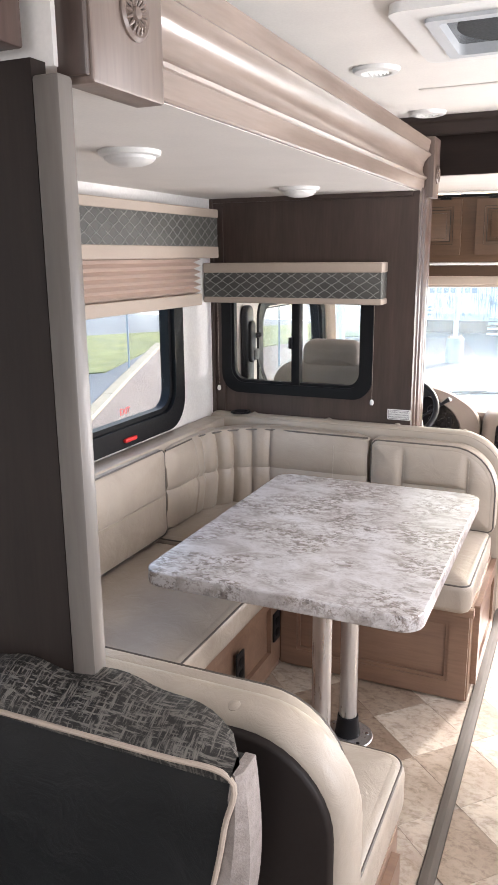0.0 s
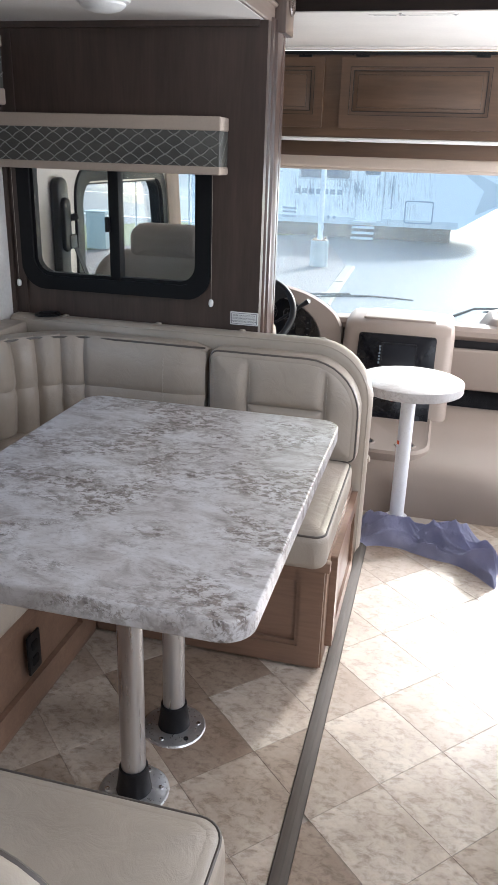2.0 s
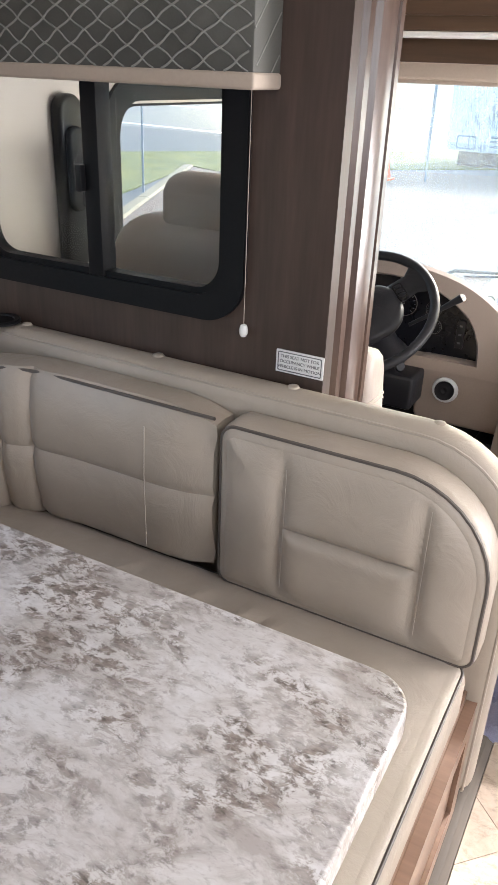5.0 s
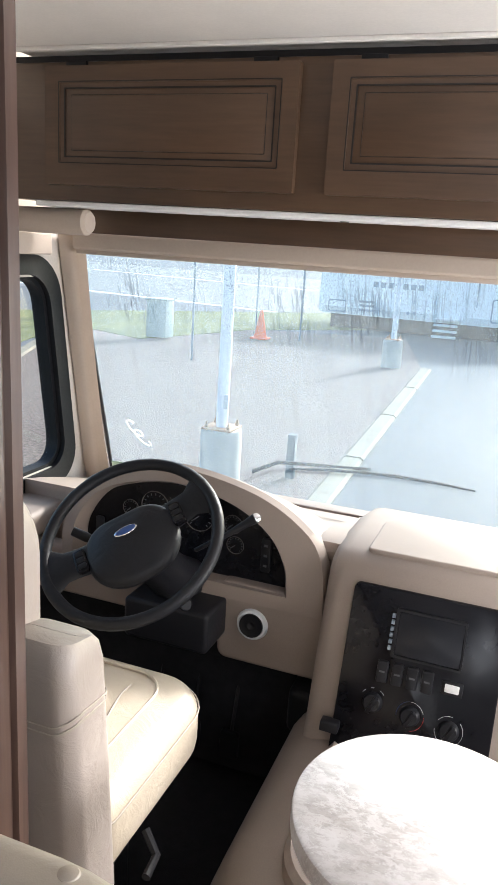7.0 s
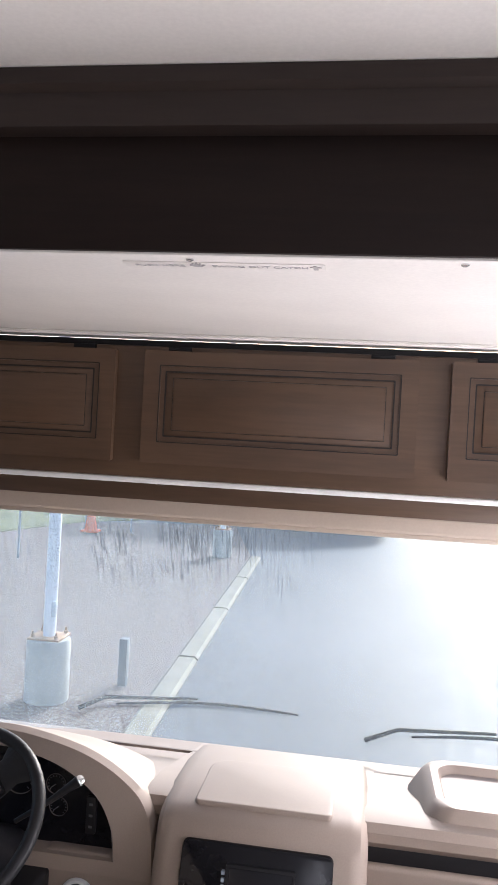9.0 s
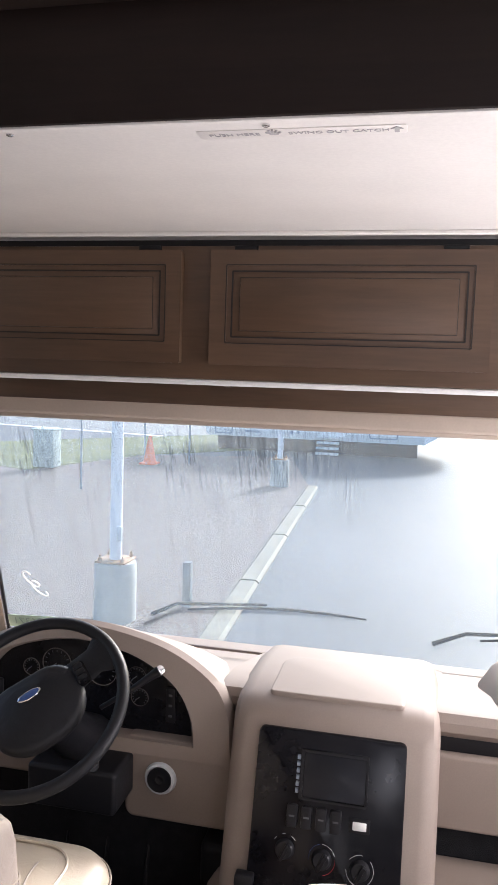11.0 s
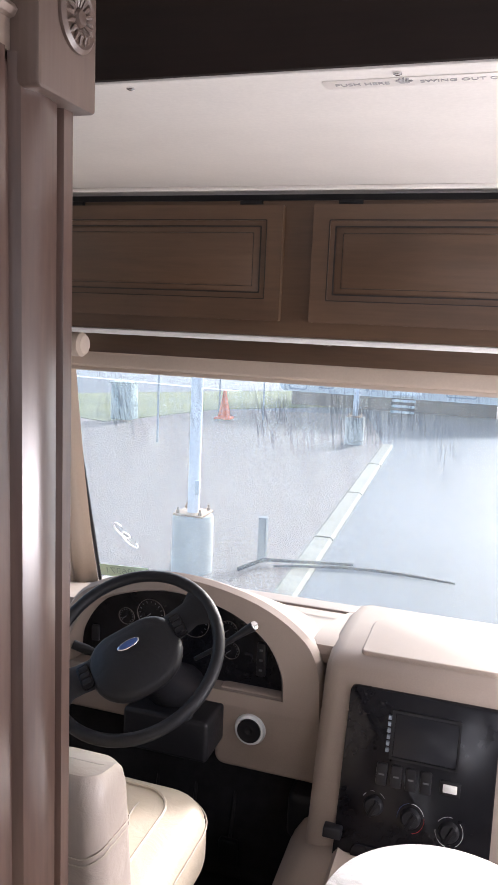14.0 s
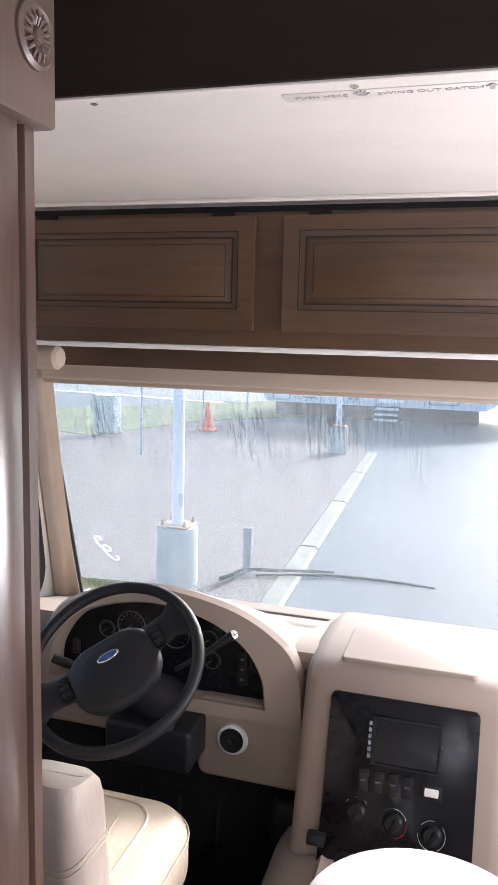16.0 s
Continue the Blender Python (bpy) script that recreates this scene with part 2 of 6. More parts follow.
M_EDGE = wood("dark_edge_strip", (0.05, 0.039, 0.031), (0.09, 0.072, 0.058), "y", 0.75, coat=0.0)
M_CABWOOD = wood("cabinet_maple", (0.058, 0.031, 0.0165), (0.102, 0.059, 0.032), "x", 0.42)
M_GLAZE = plain("dark_glaze_line", (0.010, 0.007, 0.005), 0.5)
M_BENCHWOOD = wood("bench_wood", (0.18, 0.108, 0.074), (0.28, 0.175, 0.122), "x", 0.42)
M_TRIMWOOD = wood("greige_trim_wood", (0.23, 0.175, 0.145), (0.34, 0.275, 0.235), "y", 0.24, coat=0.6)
# darker copy of the trim wood, with the front post's shade in its colour
M_TRIMWOODZ = wood("shaded_trim_wood", (0.052, 0.030, 0.024), (0.104, 0.066, 0.053), "z", 0.26, coat=0.4)
M_POSTPALE = wood("pale_post_wood", (0.115, 0.104, 0.094), (0.17, 0.156, 0.142), "z", 0.4)
# shaded copy of the block wood for the front corner block
M_BLOCKSHADED = wood("shaded_block_wood", (0.085, 0.058, 0.047), (0.145, 0.104, 0.086), "z", 0.4)
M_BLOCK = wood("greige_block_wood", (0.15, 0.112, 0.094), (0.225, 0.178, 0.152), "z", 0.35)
M_WHITE = plain("ceiling_white", (0.80, 0.77, 0.73), 0.6)
M_WALLWHITE = surface("wall_white_vinyl", (0.70, 0.68, 0.66), (0.78, 0.77, 0.75), 0.55, 0, 5, 90, relief=0.2, depth=0.001)
M_PLASTICWHITE = plain("white_plastic", (0.80, 0.80, 0.78), 0.35)
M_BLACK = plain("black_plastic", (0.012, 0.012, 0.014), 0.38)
M_RUBBER = plain("black_rubber_frame", (0.005, 0.0055, 0.007), 0.55)
M_GLOSSBLACK = surface("gloss_black_panel", (0.005, 0.005, 0.007), (0.007, 0.007, 0.009), 0.16, 0, 6, 40, relief=0)
M_WHEEL = leather("wheel_black", (0.008, 0.0085, 0.010), (0.013, 0.0135, 0.016), 0.42)
M_DASH = surface("dash_tan_vinyl", (0.225, 0.178, 0.148), (0.265, 0.213, 0.180), 0.62, 0, 3, 320, relief=0.15, depth=0.0006)
M_ALU = surface("brushed_aluminium", (0.62, 0.62, 0.63), (0.72, 0.72, 0.73), 0.3, 0.9, 4, 120, (1, 1, 0.05), relief=0.05)
M_WHITEPOLE = plain("white_painted_pole", (0.74, 0.75, 0.78), 0.3)
M_CHROME = plain("chrome", (0.75, 0.75, 0.76), 0.12, 1.0)
M_LAMINATE = laminate("stone_laminate")
M_PALELAMINATE = laminate("pale_stone_laminate", True)
M_TILE = tile_stone("stone_tile")
M_GROUT = plain("floor_joint", (0.36, 0.31, 0.265), 0.8)
M_BEIGE = plain("beige_fabric", (0.42, 0.35, 0.29), 0.75)
M_BLIND = plain("pleated_blind_fabric", (0.62, 0.50, 0.43), 0.8)
M_PATTERN = surface("grey_woven_fabric", (0.06, 0.06, 0.054), (0.10, 0.10, 0.09), 0.6, 0, 8, 400, relief=0.4, depth=0.001)
M_THREAD = plain("silver_thread", (0.24, 0.24, 0.225), 0.4)


def tweed(name):
    """Cross-hatched weave of pale threads on a dark ground."""
    m, nt, b = material(name)
    a = noise_tex(nt, 210, 3, (1, 0.14, 0.14), 0.7)
    c = noise_tex(nt, 210, 3, (0.14, 1, 1), 0.7)
    pale, ground = (0.15, 0.14, 0.125), (0.014, 0.013, 0.012)
    col = mix_rgb(nt, ramp(nt, a, [(0.50, ground), (0.62, pale)]), ramp(nt, c, [(0.50, ground), (0.62, pale)]), 1.0, "LIGHTEN")
    nt.links.new(col, b.inputs["Base Color"])
    b.inputs["Roughness"].default_value = 0.45
    bump(nt, b, a, 0.6, 0.002)
    return m


M_TWEED = tweed("dark_tweed")
# walnut of the rear end panel, its shade put into the colour
M_WALNUTSHADED = wood("shaded_walnut_panel", (0.014, 0.010, 0.009), (0.03, 0.022, 0.019), "z", 0.4)
M_LIGHTTWEED = surface("light_ribbed_fabric", (0.22, 0.19, 0.175), (0.32, 0.28, 0.26), 0.7, 0, 60, 300, relief=0.6, depth=0.002)
M_TOWEL = surface("blue_towel", (0.33, 0.34, 0.53), (0.50, 0.51, 0.67), 0.95, 0, 9, 420, relief=0.9, depth=0.004)
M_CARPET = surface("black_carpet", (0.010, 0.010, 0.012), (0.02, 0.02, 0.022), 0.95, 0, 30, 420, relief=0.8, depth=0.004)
M_GLASS = clear_glass("clear_glass")
M_WETGLASS = wet_glass("wet_windscreen_glass")
M_PAPER = plain("white_label", (0.72, 0.72, 0.72), 0.5)
M_STICKER = plain("pale_green_sticker", (0.50, 0.66, 0.52), 0.5)
M_STICKERINK = plain("faded_green_ink", (0.30, 0.42, 0.34), 0.6)
M_INK = plain("grey_ink", (0.12, 0.12, 0.13), 0.6)
M_LABELINK = plain("label_ink", (0.42, 0.41, 0.41), 0.6)
M_RED = plain("red_plastic", (0.65, 0.03, 0.03), 0.35)
M_BLUE = plain("blue_mark", (0.03, 0.07, 0.22), 0.4)
M_ORANGE = plain("orange_plastic", (0.85, 0.13, 0.03), 0.5)
M_ASPHALT = surface("wet_asphalt", (0.050, 0.060, 0.073), (0.088, 0.100, 0.116), 0.60, 0, 0.35, 9, (1, 0.4, 1), relief=0.12, depth=0.008, vary=0.3)
M_ROAD = surface("road_asphalt", (0.06, 0.065, 0.07), (0.085, 0.09, 0.095), 0.55, 0, 0.2, 20, relief=0.1, depth=0.01)
M_MULCH = surface("gravel_mulch", (0.030, 0.024, 0.021), (0.26, 0.205, 0.185), 0.8, 0, 26, 60, relief=1.0, depth=0.05, vary=0.45)
M_GRASS = surface("grass", (0.05, 0.075, 0.012), (0.12, 0.14, 0.03), 0.8, 0, 1.2, 60, relief=0.8, depth=0.05, vary=0.2)
M_CONCRETE = surface("concrete", (0.30, 0.30, 0.28), (0.42, 0.42, 0.39), 0.75, 0, 3, 40, relief=0.3, depth=0.006, vary=0.12)
M_KERB = surface("kerb_concrete", (0.115, 0.105, 0.072), (0.20, 0.185, 0.14), 0.8, 0, 4, 50, relief=0.3, depth=0.006, vary=0.12)
M_GREYPAINT = plain("pale_grey_paint", (0.55, 0.58, 0.60), 0.5)
M_MARKER = wood("weathered_post", (0.10, 0.125, 0.14), (0.18, 0.21, 0.23), "z", 0.8, coat=0.0)
M_GREENBOX = plain("utility_green", (0.34, 0.42, 0.40), 0.5)
M_TRAILER = plain("trailer_white", (0.80, 0.82, 0.83), 0.3)
M_TRAILERGLASS = plain("tinted_trailer_glass", (0.10, 0.14, 0.19), 0.1)
M_TRAILERGREY = plain("trailer_grey", (0.25, 0.30, 0.36), 0.4)
M_CARPAINT = plain("silver_car_paint", (0.55, 0.54, 0.52), 0.25, 0.3, 0.5)
M_CABWALL = surface("cab_wall_vinyl", (0.50, 0.45, 0.40), (0.58, 0.53, 0.475), 0.6, 0, 4, 120, relief=0.15, depth=0.0008)
M_DARKGLASS = plain("dark_glass", (0.02, 0.025, 0.03), 0.08)
M_GAUGE = plain("dim_gauge_print", (0.09, 0.095, 0.10), 0.5)
M_SCREEN = plain("dark_screen", (0.015, 0.016, 0.02), 0.2)
M_RUST = surface("rusted_steel", (0.28, 0.13, 0.05), (0.42, 0.30, 0.2), 0.7, 0.3, 20, 90)

for dark_finish in (M_GLOSSBLACK, M_BLACK, M_RUBBER, M_WHEEL, M_WALNUTX, M_WALNUTSHADED, M_DARKBACK, M_SCREEN, M_CARPET, M_BLACKLEATHER):
    dark_finish.node_tree.nodes["Principled BSDF"].inputs["Specular IOR Level"].default_value = 0.22

M_ASPHALT.node_tree.nodes["Principled BSDF"].inputs["Specular IOR Level"].default_value = 0.16

# ---- mesh helpers ----


def thing(name, loc, label, category, group="", kind=""):
    ob = new(name)
    ob.location = loc
    ob.empty_display_size = 0.1
    return tagged(ob, label, category, group, kind)


def part(name, bm, mat, parent=None, label="", smooth=True, crease=35):
    me = bpy.data.meshes.new(name)
    bmesh.ops.recalc_face_normals(bm, faces=bm.faces[:])
    bm.to_mesh(me)
    bm.free()
    me.materials.append(mat)
    if smooth:
        me.polygons.foreach_set("use_smooth", [True] * len(me.polygons))
        me.set_sharp_from_angle(angle=radians(crease))
    ob = new(name, me)
    if parent is not None:
        ob.parent = parent
        if parent.type == "EMPTY":
            ob.matrix_parent_inverse = Matrix.LocRotScale(parent.location, parent.rotation_euler, None).inverted()
    if label:
        ob["label"] = label
    return ob


def put(axis, u, w, d):
    return {"x": (d, u, w), "y": (u, d, w), "z": (u, w, d)}[axis]


def rrect(u0, u1, w0, w1, radii, n=5, inset=0.0):
    """A rounded rectangle, from the lower left corner round; radii of lower left, lower right, upper right, upper left."""
    u0, u1, w0, w1 = u0 + inset, u1 - inset, w0 + inset, w1 - inset
    out = []
    for (cu, cw, su, sw, a0), r in zip(((u0, w0, 1, 1, 180), (u1, w0, -1, 1, 270), (u1, w1, -1, -1, 0), (u0, w1, 1, -1, 90)), radii):
        r = max(r - inset, 0.0008)
        for k in range(n + 1):
            a = radians(a0 + 90 * k / n)
            out.append((cu + su * r + r * math.cos(a), cw + sw * r + r * math.sin(a)))
    return out


def loft(bm, rings, caps=True, closed=False):
    vs = [[bm.verts.new(p) for p in ring] for ring in rings]
    pairs = list(zip(vs, vs[1:])) + ([(vs[-1], vs[0])] if closed else [])
    for a, b in pairs:
        for i in range(len(a)):
            j = (i + 1) % len(a)
            bm.faces.new((a[i], a[j], b[j], b[i]))
    if caps and not closed:
        bm.faces.new(vs[0])
        bm.faces.new(vs[-1])
    return bm


def slab(u0, u1, w0, w1, d0, d1, radii=0.01, edge=0.005, axis="z", n=5, bulge=(0, 0), bm=None):
    """A padded or plain plate: a rounded rectangle drawn from d0 to d1, its rims rounded by edge and its two faces bulged."""
    bm = bm or bmesh.new()
    radii = (radii,) * 4 if isinstance(radii, (int, float)) else radii
    edge = min(edge, (d1 - d0) / 2 - 1e-4)
    radii = tuple(max(r, edge * 1.02) for r in radii)
    rings = []
    cu, cw = (u0 + u1) / 2, (w0 + w1) / 2
    steps = 4 if edge > 0.004 else 2

    def cap(d, sign, amount):
        base = rrect(u0, u1, w0, w1, radii, n, edge)
        return [[put(axis, cu + (u - cu) * s, cw + (w - cw) * s, d + sign * amount * (1 - s ** 3)) for u, w in base] for s in (0.35, 0.7, 0.9)]
    if bulge[0]:
        rings += cap(d0, -1, bulge[0])
    rings += [[put(axis, u, w, d0 + edge * (1 - math.cos(math.pi / 2 * k / steps))) for u, w in rrect(u0, u1, w0, w1, radii, n, edge * (1 - math.sin(math.pi / 2 * k / steps)))] for k in range(steps + 1)]
    rings += [[put(axis, u, w, d1 - edge * (1 - math.sin(math.pi / 2 * k / steps))) for u, w in rrect(u0, u1, w0, w1, radii, n, edge * (1 - math.cos(math.pi / 2 * k / steps)))] for k in range(steps + 1)]
    if bulge[1]:
        rings += list(reversed(cap(d1, 1, bulge[1])))
    return loft(bm, rings)


def box(x0, x1, y0, y1, z0, z1, bevel=0.0, bm=None):
    bm = bm or bmesh.new()
    made = bmesh.ops.create_cube(bm, size=1)["verts"]
    for v in made:
        v.co = Vector(((x0 + x1) / 2 + v.co.x * (x1 - x0), (y0 + y1) / 2 + v.co.y * (y1 - y0), (z0 + z1) / 2 + v.co.z * (z1 - z0)))
    if bevel:
        es = {e for v in made for e in v.link_edges}
        bmesh.ops.bevel(bm, geom=list(es), offset=bevel, segments=2, affect="EDGES", profile=0.5)
    return bm


def prism(pts, axis, a, b, bm=None):
    bm = bm or bmesh.new()
    return loft(bm, [[put(axis, u, w, d) for u, w in pts] for d in (a, b)])


def tube(pts, r, seg=8, closed=False, bm=None):
    bm = bm or bmesh.new()
    pts = [Vector(p) for p in pts]
    n, rings, side = len(pts), [], None
    for i, p in enumerate(pts):
        a = pts[(i - 1) % n] if closed or i else p
        b = pts[(i + 1) % n] if closed or i < n - 1 else p
        t = (b - a).normalized()
        if side is None:
            side = t.cross(Vector((0.3, 0.2, 1))).normalized()
        side = (side - t * side.dot(t)).normalized()
        up = t.cross(side)
        rr = r[i] if isinstance(r, (list, tuple)) else r
        rings.append([p + (side * math.cos(2 * math.pi * k / seg) + up * math.sin(2 * math.pi * k / seg)) * rr for k in range(seg)])
    return loft(bm, rings, closed=closed)


def lathe(profile, centre, direction=(0, 0, 1), seg=32, bm=None):
    """Turns (radius, height) pairs round an axis."""
    bm = bm or bmesh.new()
    q = Vector((0, 0, 1)).rotation_difference(Vector(direction).normalized())
    c = Vector(centre)
    rings = [[c + q @ Vector((max(r, 1e-4) * math.cos(2 * math.pi * k / seg), max(r, 1e-4) * math.sin(2 * math.pi * k / seg), h)) for k in range(seg)] for r, h in profile]
    return loft(bm, rings)


def frame_ring(outer, inner, axis, d0, d1, bm=None):
    bm = bm or bmesh.new()
    e = 0.004
    mid = [((a[0] + b[0]) / 2, (a[1] + b[1]) / 2) for a, b in zip(outer, inner)]
    rings = [[put(axis, *p, d0) for p in outer], [put(axis, *p, d0) for p in inner], [put(axis, *p, d1) for p in inner], [put(axis, *p, d1) for p in outer]]
    return loft(bm, rings, closed=True)


def text_plate(name, body, size, m, mat, parent, label=""):
    cu = bpy.data.curves.new(name, "FONT")
    cu.body, cu.size, cu.align_x, cu.align_y, cu.extrude = body, size, "CENTER", "CENTER", 0.0003
    tmp = bpy.data.objects.new(name, cu)
    scene.collection.objects.link(tmp)
    me = bpy.data.meshes.new_from_object(tmp.evaluated_get(bpy.context.evaluated_depsgraph_get()))
    bpy.data.objects.remove(tmp)
    me.transform(m)
    me.materials.clear()
    me.materials.append(mat)
    ob = new(name, me)
    ob.parent = parent
    if parent.type == "EMPTY":
        ob.matrix_parent_inverse = Matrix.Translation(parent.location).inverted()
    if label:
        ob["label"] = label
    return ob


def structure(name, bm, mat, label, category, smooth=True):
    return tagged(part(name, bm, mat, None, "", smooth), label, category, "", "structure")


def puff_grid(axis, u0, u1, w0, w1, radii, d, sign, height, nu=56, nw=40):
    """A soft upholstered face over a rounded rectangle; height(u, w, rim) gives how far it stands out."""
    bm = bmesh.new()
    radii = (radii,) * 4 if isinstance(radii, (int, float)) else radii

    def span(w):
        lo, hi = u0, u1
        for k, (cw, s) in enumerate(((w0, 1), (w0, 1), (w1, -1), (w1, -1))):
            r = radii[k]
            t = (w - cw) * s
            if t < r:
                cut = r - math.sqrt(max(r * r - (r - t) ** 2, 0))
                if k in (0, 3):
                    lo = max(lo, u0 + cut)
                else:
                    hi = min(hi, u1 - cut)
        return lo, hi
    rows = []
    for j in range(nw + 1):
        f = j / nw
        w = w0 + (w1 - w0) * f
        a, b = span(w)
        row = []
        for i in range(nu + 1):
            u = a + (b - a) * i / nu
            rim = min(u - a, b - u, w - w0, w1 - w)
            row.append(bm.verts.new(put(axis, u, w, d + sign * (0.0006 + (0 if rim < 1e-6 else height(u, w, rim))))))
        rows.append(row)
    for ra, rb in zip(rows, rows[1:]):
        for i in range(nu):
            bm.faces.new((ra[i], ra[i + 1], rb[i + 1], rb[i]))
    return bm


def dense(pts, n=6):
    """A smooth line through the points."""
    out = []
    for i in range(len(pts) - 1):
        p = [Vector(pts[max(min(i + k, len(pts) - 1), 0)]) for k in (-1, 0, 1, 2)]
        for k in range(n):
            t = k / n
            out.append(tuple(0.5 * (2 * p[1] + (p[2] - p[0]) * t + (2 * p[0] - 5 * p[1] + 4 * p[2] - p[3]) * t * t + (3 * p[1] - p[0] - 3 * p[2] + p[3]) * t ** 3)))
    return out + [tuple(pts[-1])]

# ---- the setting: coach shell ----
XL, XR, YB, YW = -1.40, 1.27, -2.0, 4.75      # side walls, rear wall, windscreen top
CEIL, SLIDE_CEIL = 2.12, 1.785
BULK = 3.025                                   # aft face of the slide room's front end wall
SLX = -1.37                                    # inner face of the slide room's long wall
TRIM_X = -0.055


def wall_with_hole(axis, d0, d1, u0, u1, w0, w1, h):
    """A wall d0 to d1 thick with one opening (u, u, w, w)."""
    bm = bmesh.new()
    for a, b, c, d in ((u0, h[0], w0, w1), (h[1], u1, w0, w1), (h[0], h[1], w0, h[2]), (h[0], h[1], h[3], w1)):
        p, q = put(axis, a, c, d0), put(axis, b, d, d1)
        box(min(p[0], q[0]), max(p[0], q[0]), min(p[1], q[1]), max(p[1], q[1]), min(p[2], q[2]), max(p[2], q[2]), bm=bm)
    return bm


structure("ceiling", box(XL - 0.05, XR + 0.05, YB - 0.05, 4.7, CEIL, CEIL + 0.05), M_WHITE, "white vinyl coach ceiling with seams", "ceiling")
bm = bmesh.new()
for y in (1.42, 2.86):
    box(-0.44, 1.2, y, y + 0.03, CEIL - 0.004, CEIL - 0.0005, 0.0015, bm)
structure("ceiling_trim", bm, M_WHITE, "flat white seam strips across the ceiling", "trim")
structure("wall_rear", box(XL, XR, YB - 0.05, YB, 0, CEIL), M_WALLWHITE, "plain white rear wall", "wall")
structure("wall_curb_side", box(XR + 0.08, XR + 0.13, YB, 5.3, -0.3, CEIL), M_WALLWHITE, "plain white curb side wall", "wall")
structure("wall_street_side_rear", box(XL - 0.05, XL, YB, 0.72, 0, CEIL), M_WALLWHITE, "plain white street side wall behind the slide room", "wall")
bm = wall_with_hole("x", XL - 0.06, XL, 3.10, 5.2, -0.25, CEIL, (3.65, 4.60, 0.63, 1.275))
for v in bm.verts:
    if abs(v.co.y - 4.60) < 0.001:
        v.co.y += (1.31 - v.co.z) * 0.16
    elif v.co.y > 5.1:
        v.co.y = 4.80 + (1.42 - max(v.co.z, 0.6)) * 0.20
structure("wall_cab_street_side", bm, M_CABWALL, "tan street side wall of the cab with a window", "wall")
structure("wall_slide_outer", wall_with_hole("x", SLX - 0.05, SLX, 0.78, BULK + 0.035, 0.0, SLIDE_CEIL + 0.2, (1.30, 2.66, 0.90, 1.60)), M_WALLWHITE, "white textured wall of the slide room with a window", "wall")
structure("slide_ceiling", box(SLX, -0.47, 0.8, BULK + 0.03, SLIDE_CEIL, SLIDE_CEIL + 0.15), M_WHITE, "white slide room ceiling", "ceiling")
structure("wall_bulkhead", wall_with_hole("y", BULK, BULK + 0.035, SLX, -0.455, 0.0, SLIDE_CEIL, (-1.27, -0.66, 0.985, 1.42)), M_WALNUT, "dark walnut panelled end wall of the slide room with a window", "wall")
bm = box(SLX, SLX + 0.016, BULK - 0.012, BULK - 0.001, 0.8, SLIDE_CEIL)
box(SLX + 0.018, -0.48, BULK - 0.012, BULK - 0.001, SLIDE_CEIL - 0.018, SLIDE_CEIL, bm=bm)
box(SLX + 0.05, SLX + 0.062, BULK - 0.008, BULK - 0.001, 0.84, SLIDE_CEIL - 0.03, bm=bm)
structure("bulkhead_trim", bm, M_WALNUT, "thin dark walnut edge strips on the end wall", "trim")
structure("wall_slide_rear", box(SLX, -0.484, 0.77, 0.80, 0.0, 1.79), M_WALNUTSHADED, "walnut rear end panel of the slide room, coloured near black as in shade", "wall")

# posts at both ends of the slide opening: stacked half-round mouldings
def slide_post(name, y0, y1, turned):
    w = y1 - y0
    bm = bmesh.new()
    s = -1 if turned else 1
    yb = y1 if turned else y0
    prof = [(-0.475, 0), (-0.468, 0.0), (-0.462, 0.022), (-0.452, 0.03), (-0.452, 0.06), (-0.459, 0.066), (-0.459, 0.078), (-0.447, 0.086), (-0.440, 0.11),
            (-0.439, 0.14), (-0.443, 0.168), (-0.452, 0.176), (-0.452, 0.186), (-0.444, 0.19), (-0.444, 0.215), (-0.475, 0.215)]
    prism([(x, yb + s * d * w / 0.215) for x, d in prof], "z", 0.0, 1.80, bm)
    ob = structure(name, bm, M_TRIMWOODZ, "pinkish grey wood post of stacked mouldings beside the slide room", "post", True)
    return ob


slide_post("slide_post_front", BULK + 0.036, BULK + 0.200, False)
structure("slide_post_rear", box(-0.4835, -0.441, 0.768, 0.80, 0, 1.769, 0.005), M_POSTPALE, "pale grey wood post at the rear of the slide room", "post")

# crown beam along the slide opening
prof = [(-0.490, 1.786), (-0.462, 1.786), (-0.459, 1.79), (-0.459, 1.832), (-0.453, 1.834), (-0.449, 1.840), (-0.453, 1.846), (-0.460, 1.849), (-0.467, 1.862), (-0.468, 1.880),
        (-0.460, 1.902), (-0.447, 1.918), (-0.441, 1.921), (-0.436, 1.927), (-0.441, 1.933), (-0.447, 1.935), (-0.444, 1.962), (-0.440, 1.972), (-0.440, 1.980), (-0.490, 1.980)]
structure("crown_beam", loft(bmesh.new(), [[(x, y, z) for x, z in prof] for y in (1.008, 3.125)]), M_TRIMWOOD,
          "glossy greige wood crown moulding over the slide opening", "beam")
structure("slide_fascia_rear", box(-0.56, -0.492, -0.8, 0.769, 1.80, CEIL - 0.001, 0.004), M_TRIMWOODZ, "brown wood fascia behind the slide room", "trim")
# added dark plate paints the shade on the corner block's aft side
structure("block_shade_plate", box(-0.474, -0.427, 0.809, 0.8205, 1.772, 1.993, 0.003), M_WALNUT, "added dark plate for the shade on the corner block's aft side", "trim")
structure("crown_beam_rear", loft(bmesh.new(), [[(x - 0.045, y, z + 0.02) for x, z in prof] for y in (-0.8, 0.768)]), M_TRIMWOOD,
          "greige wood crown moulding behind the slide opening", "beam")


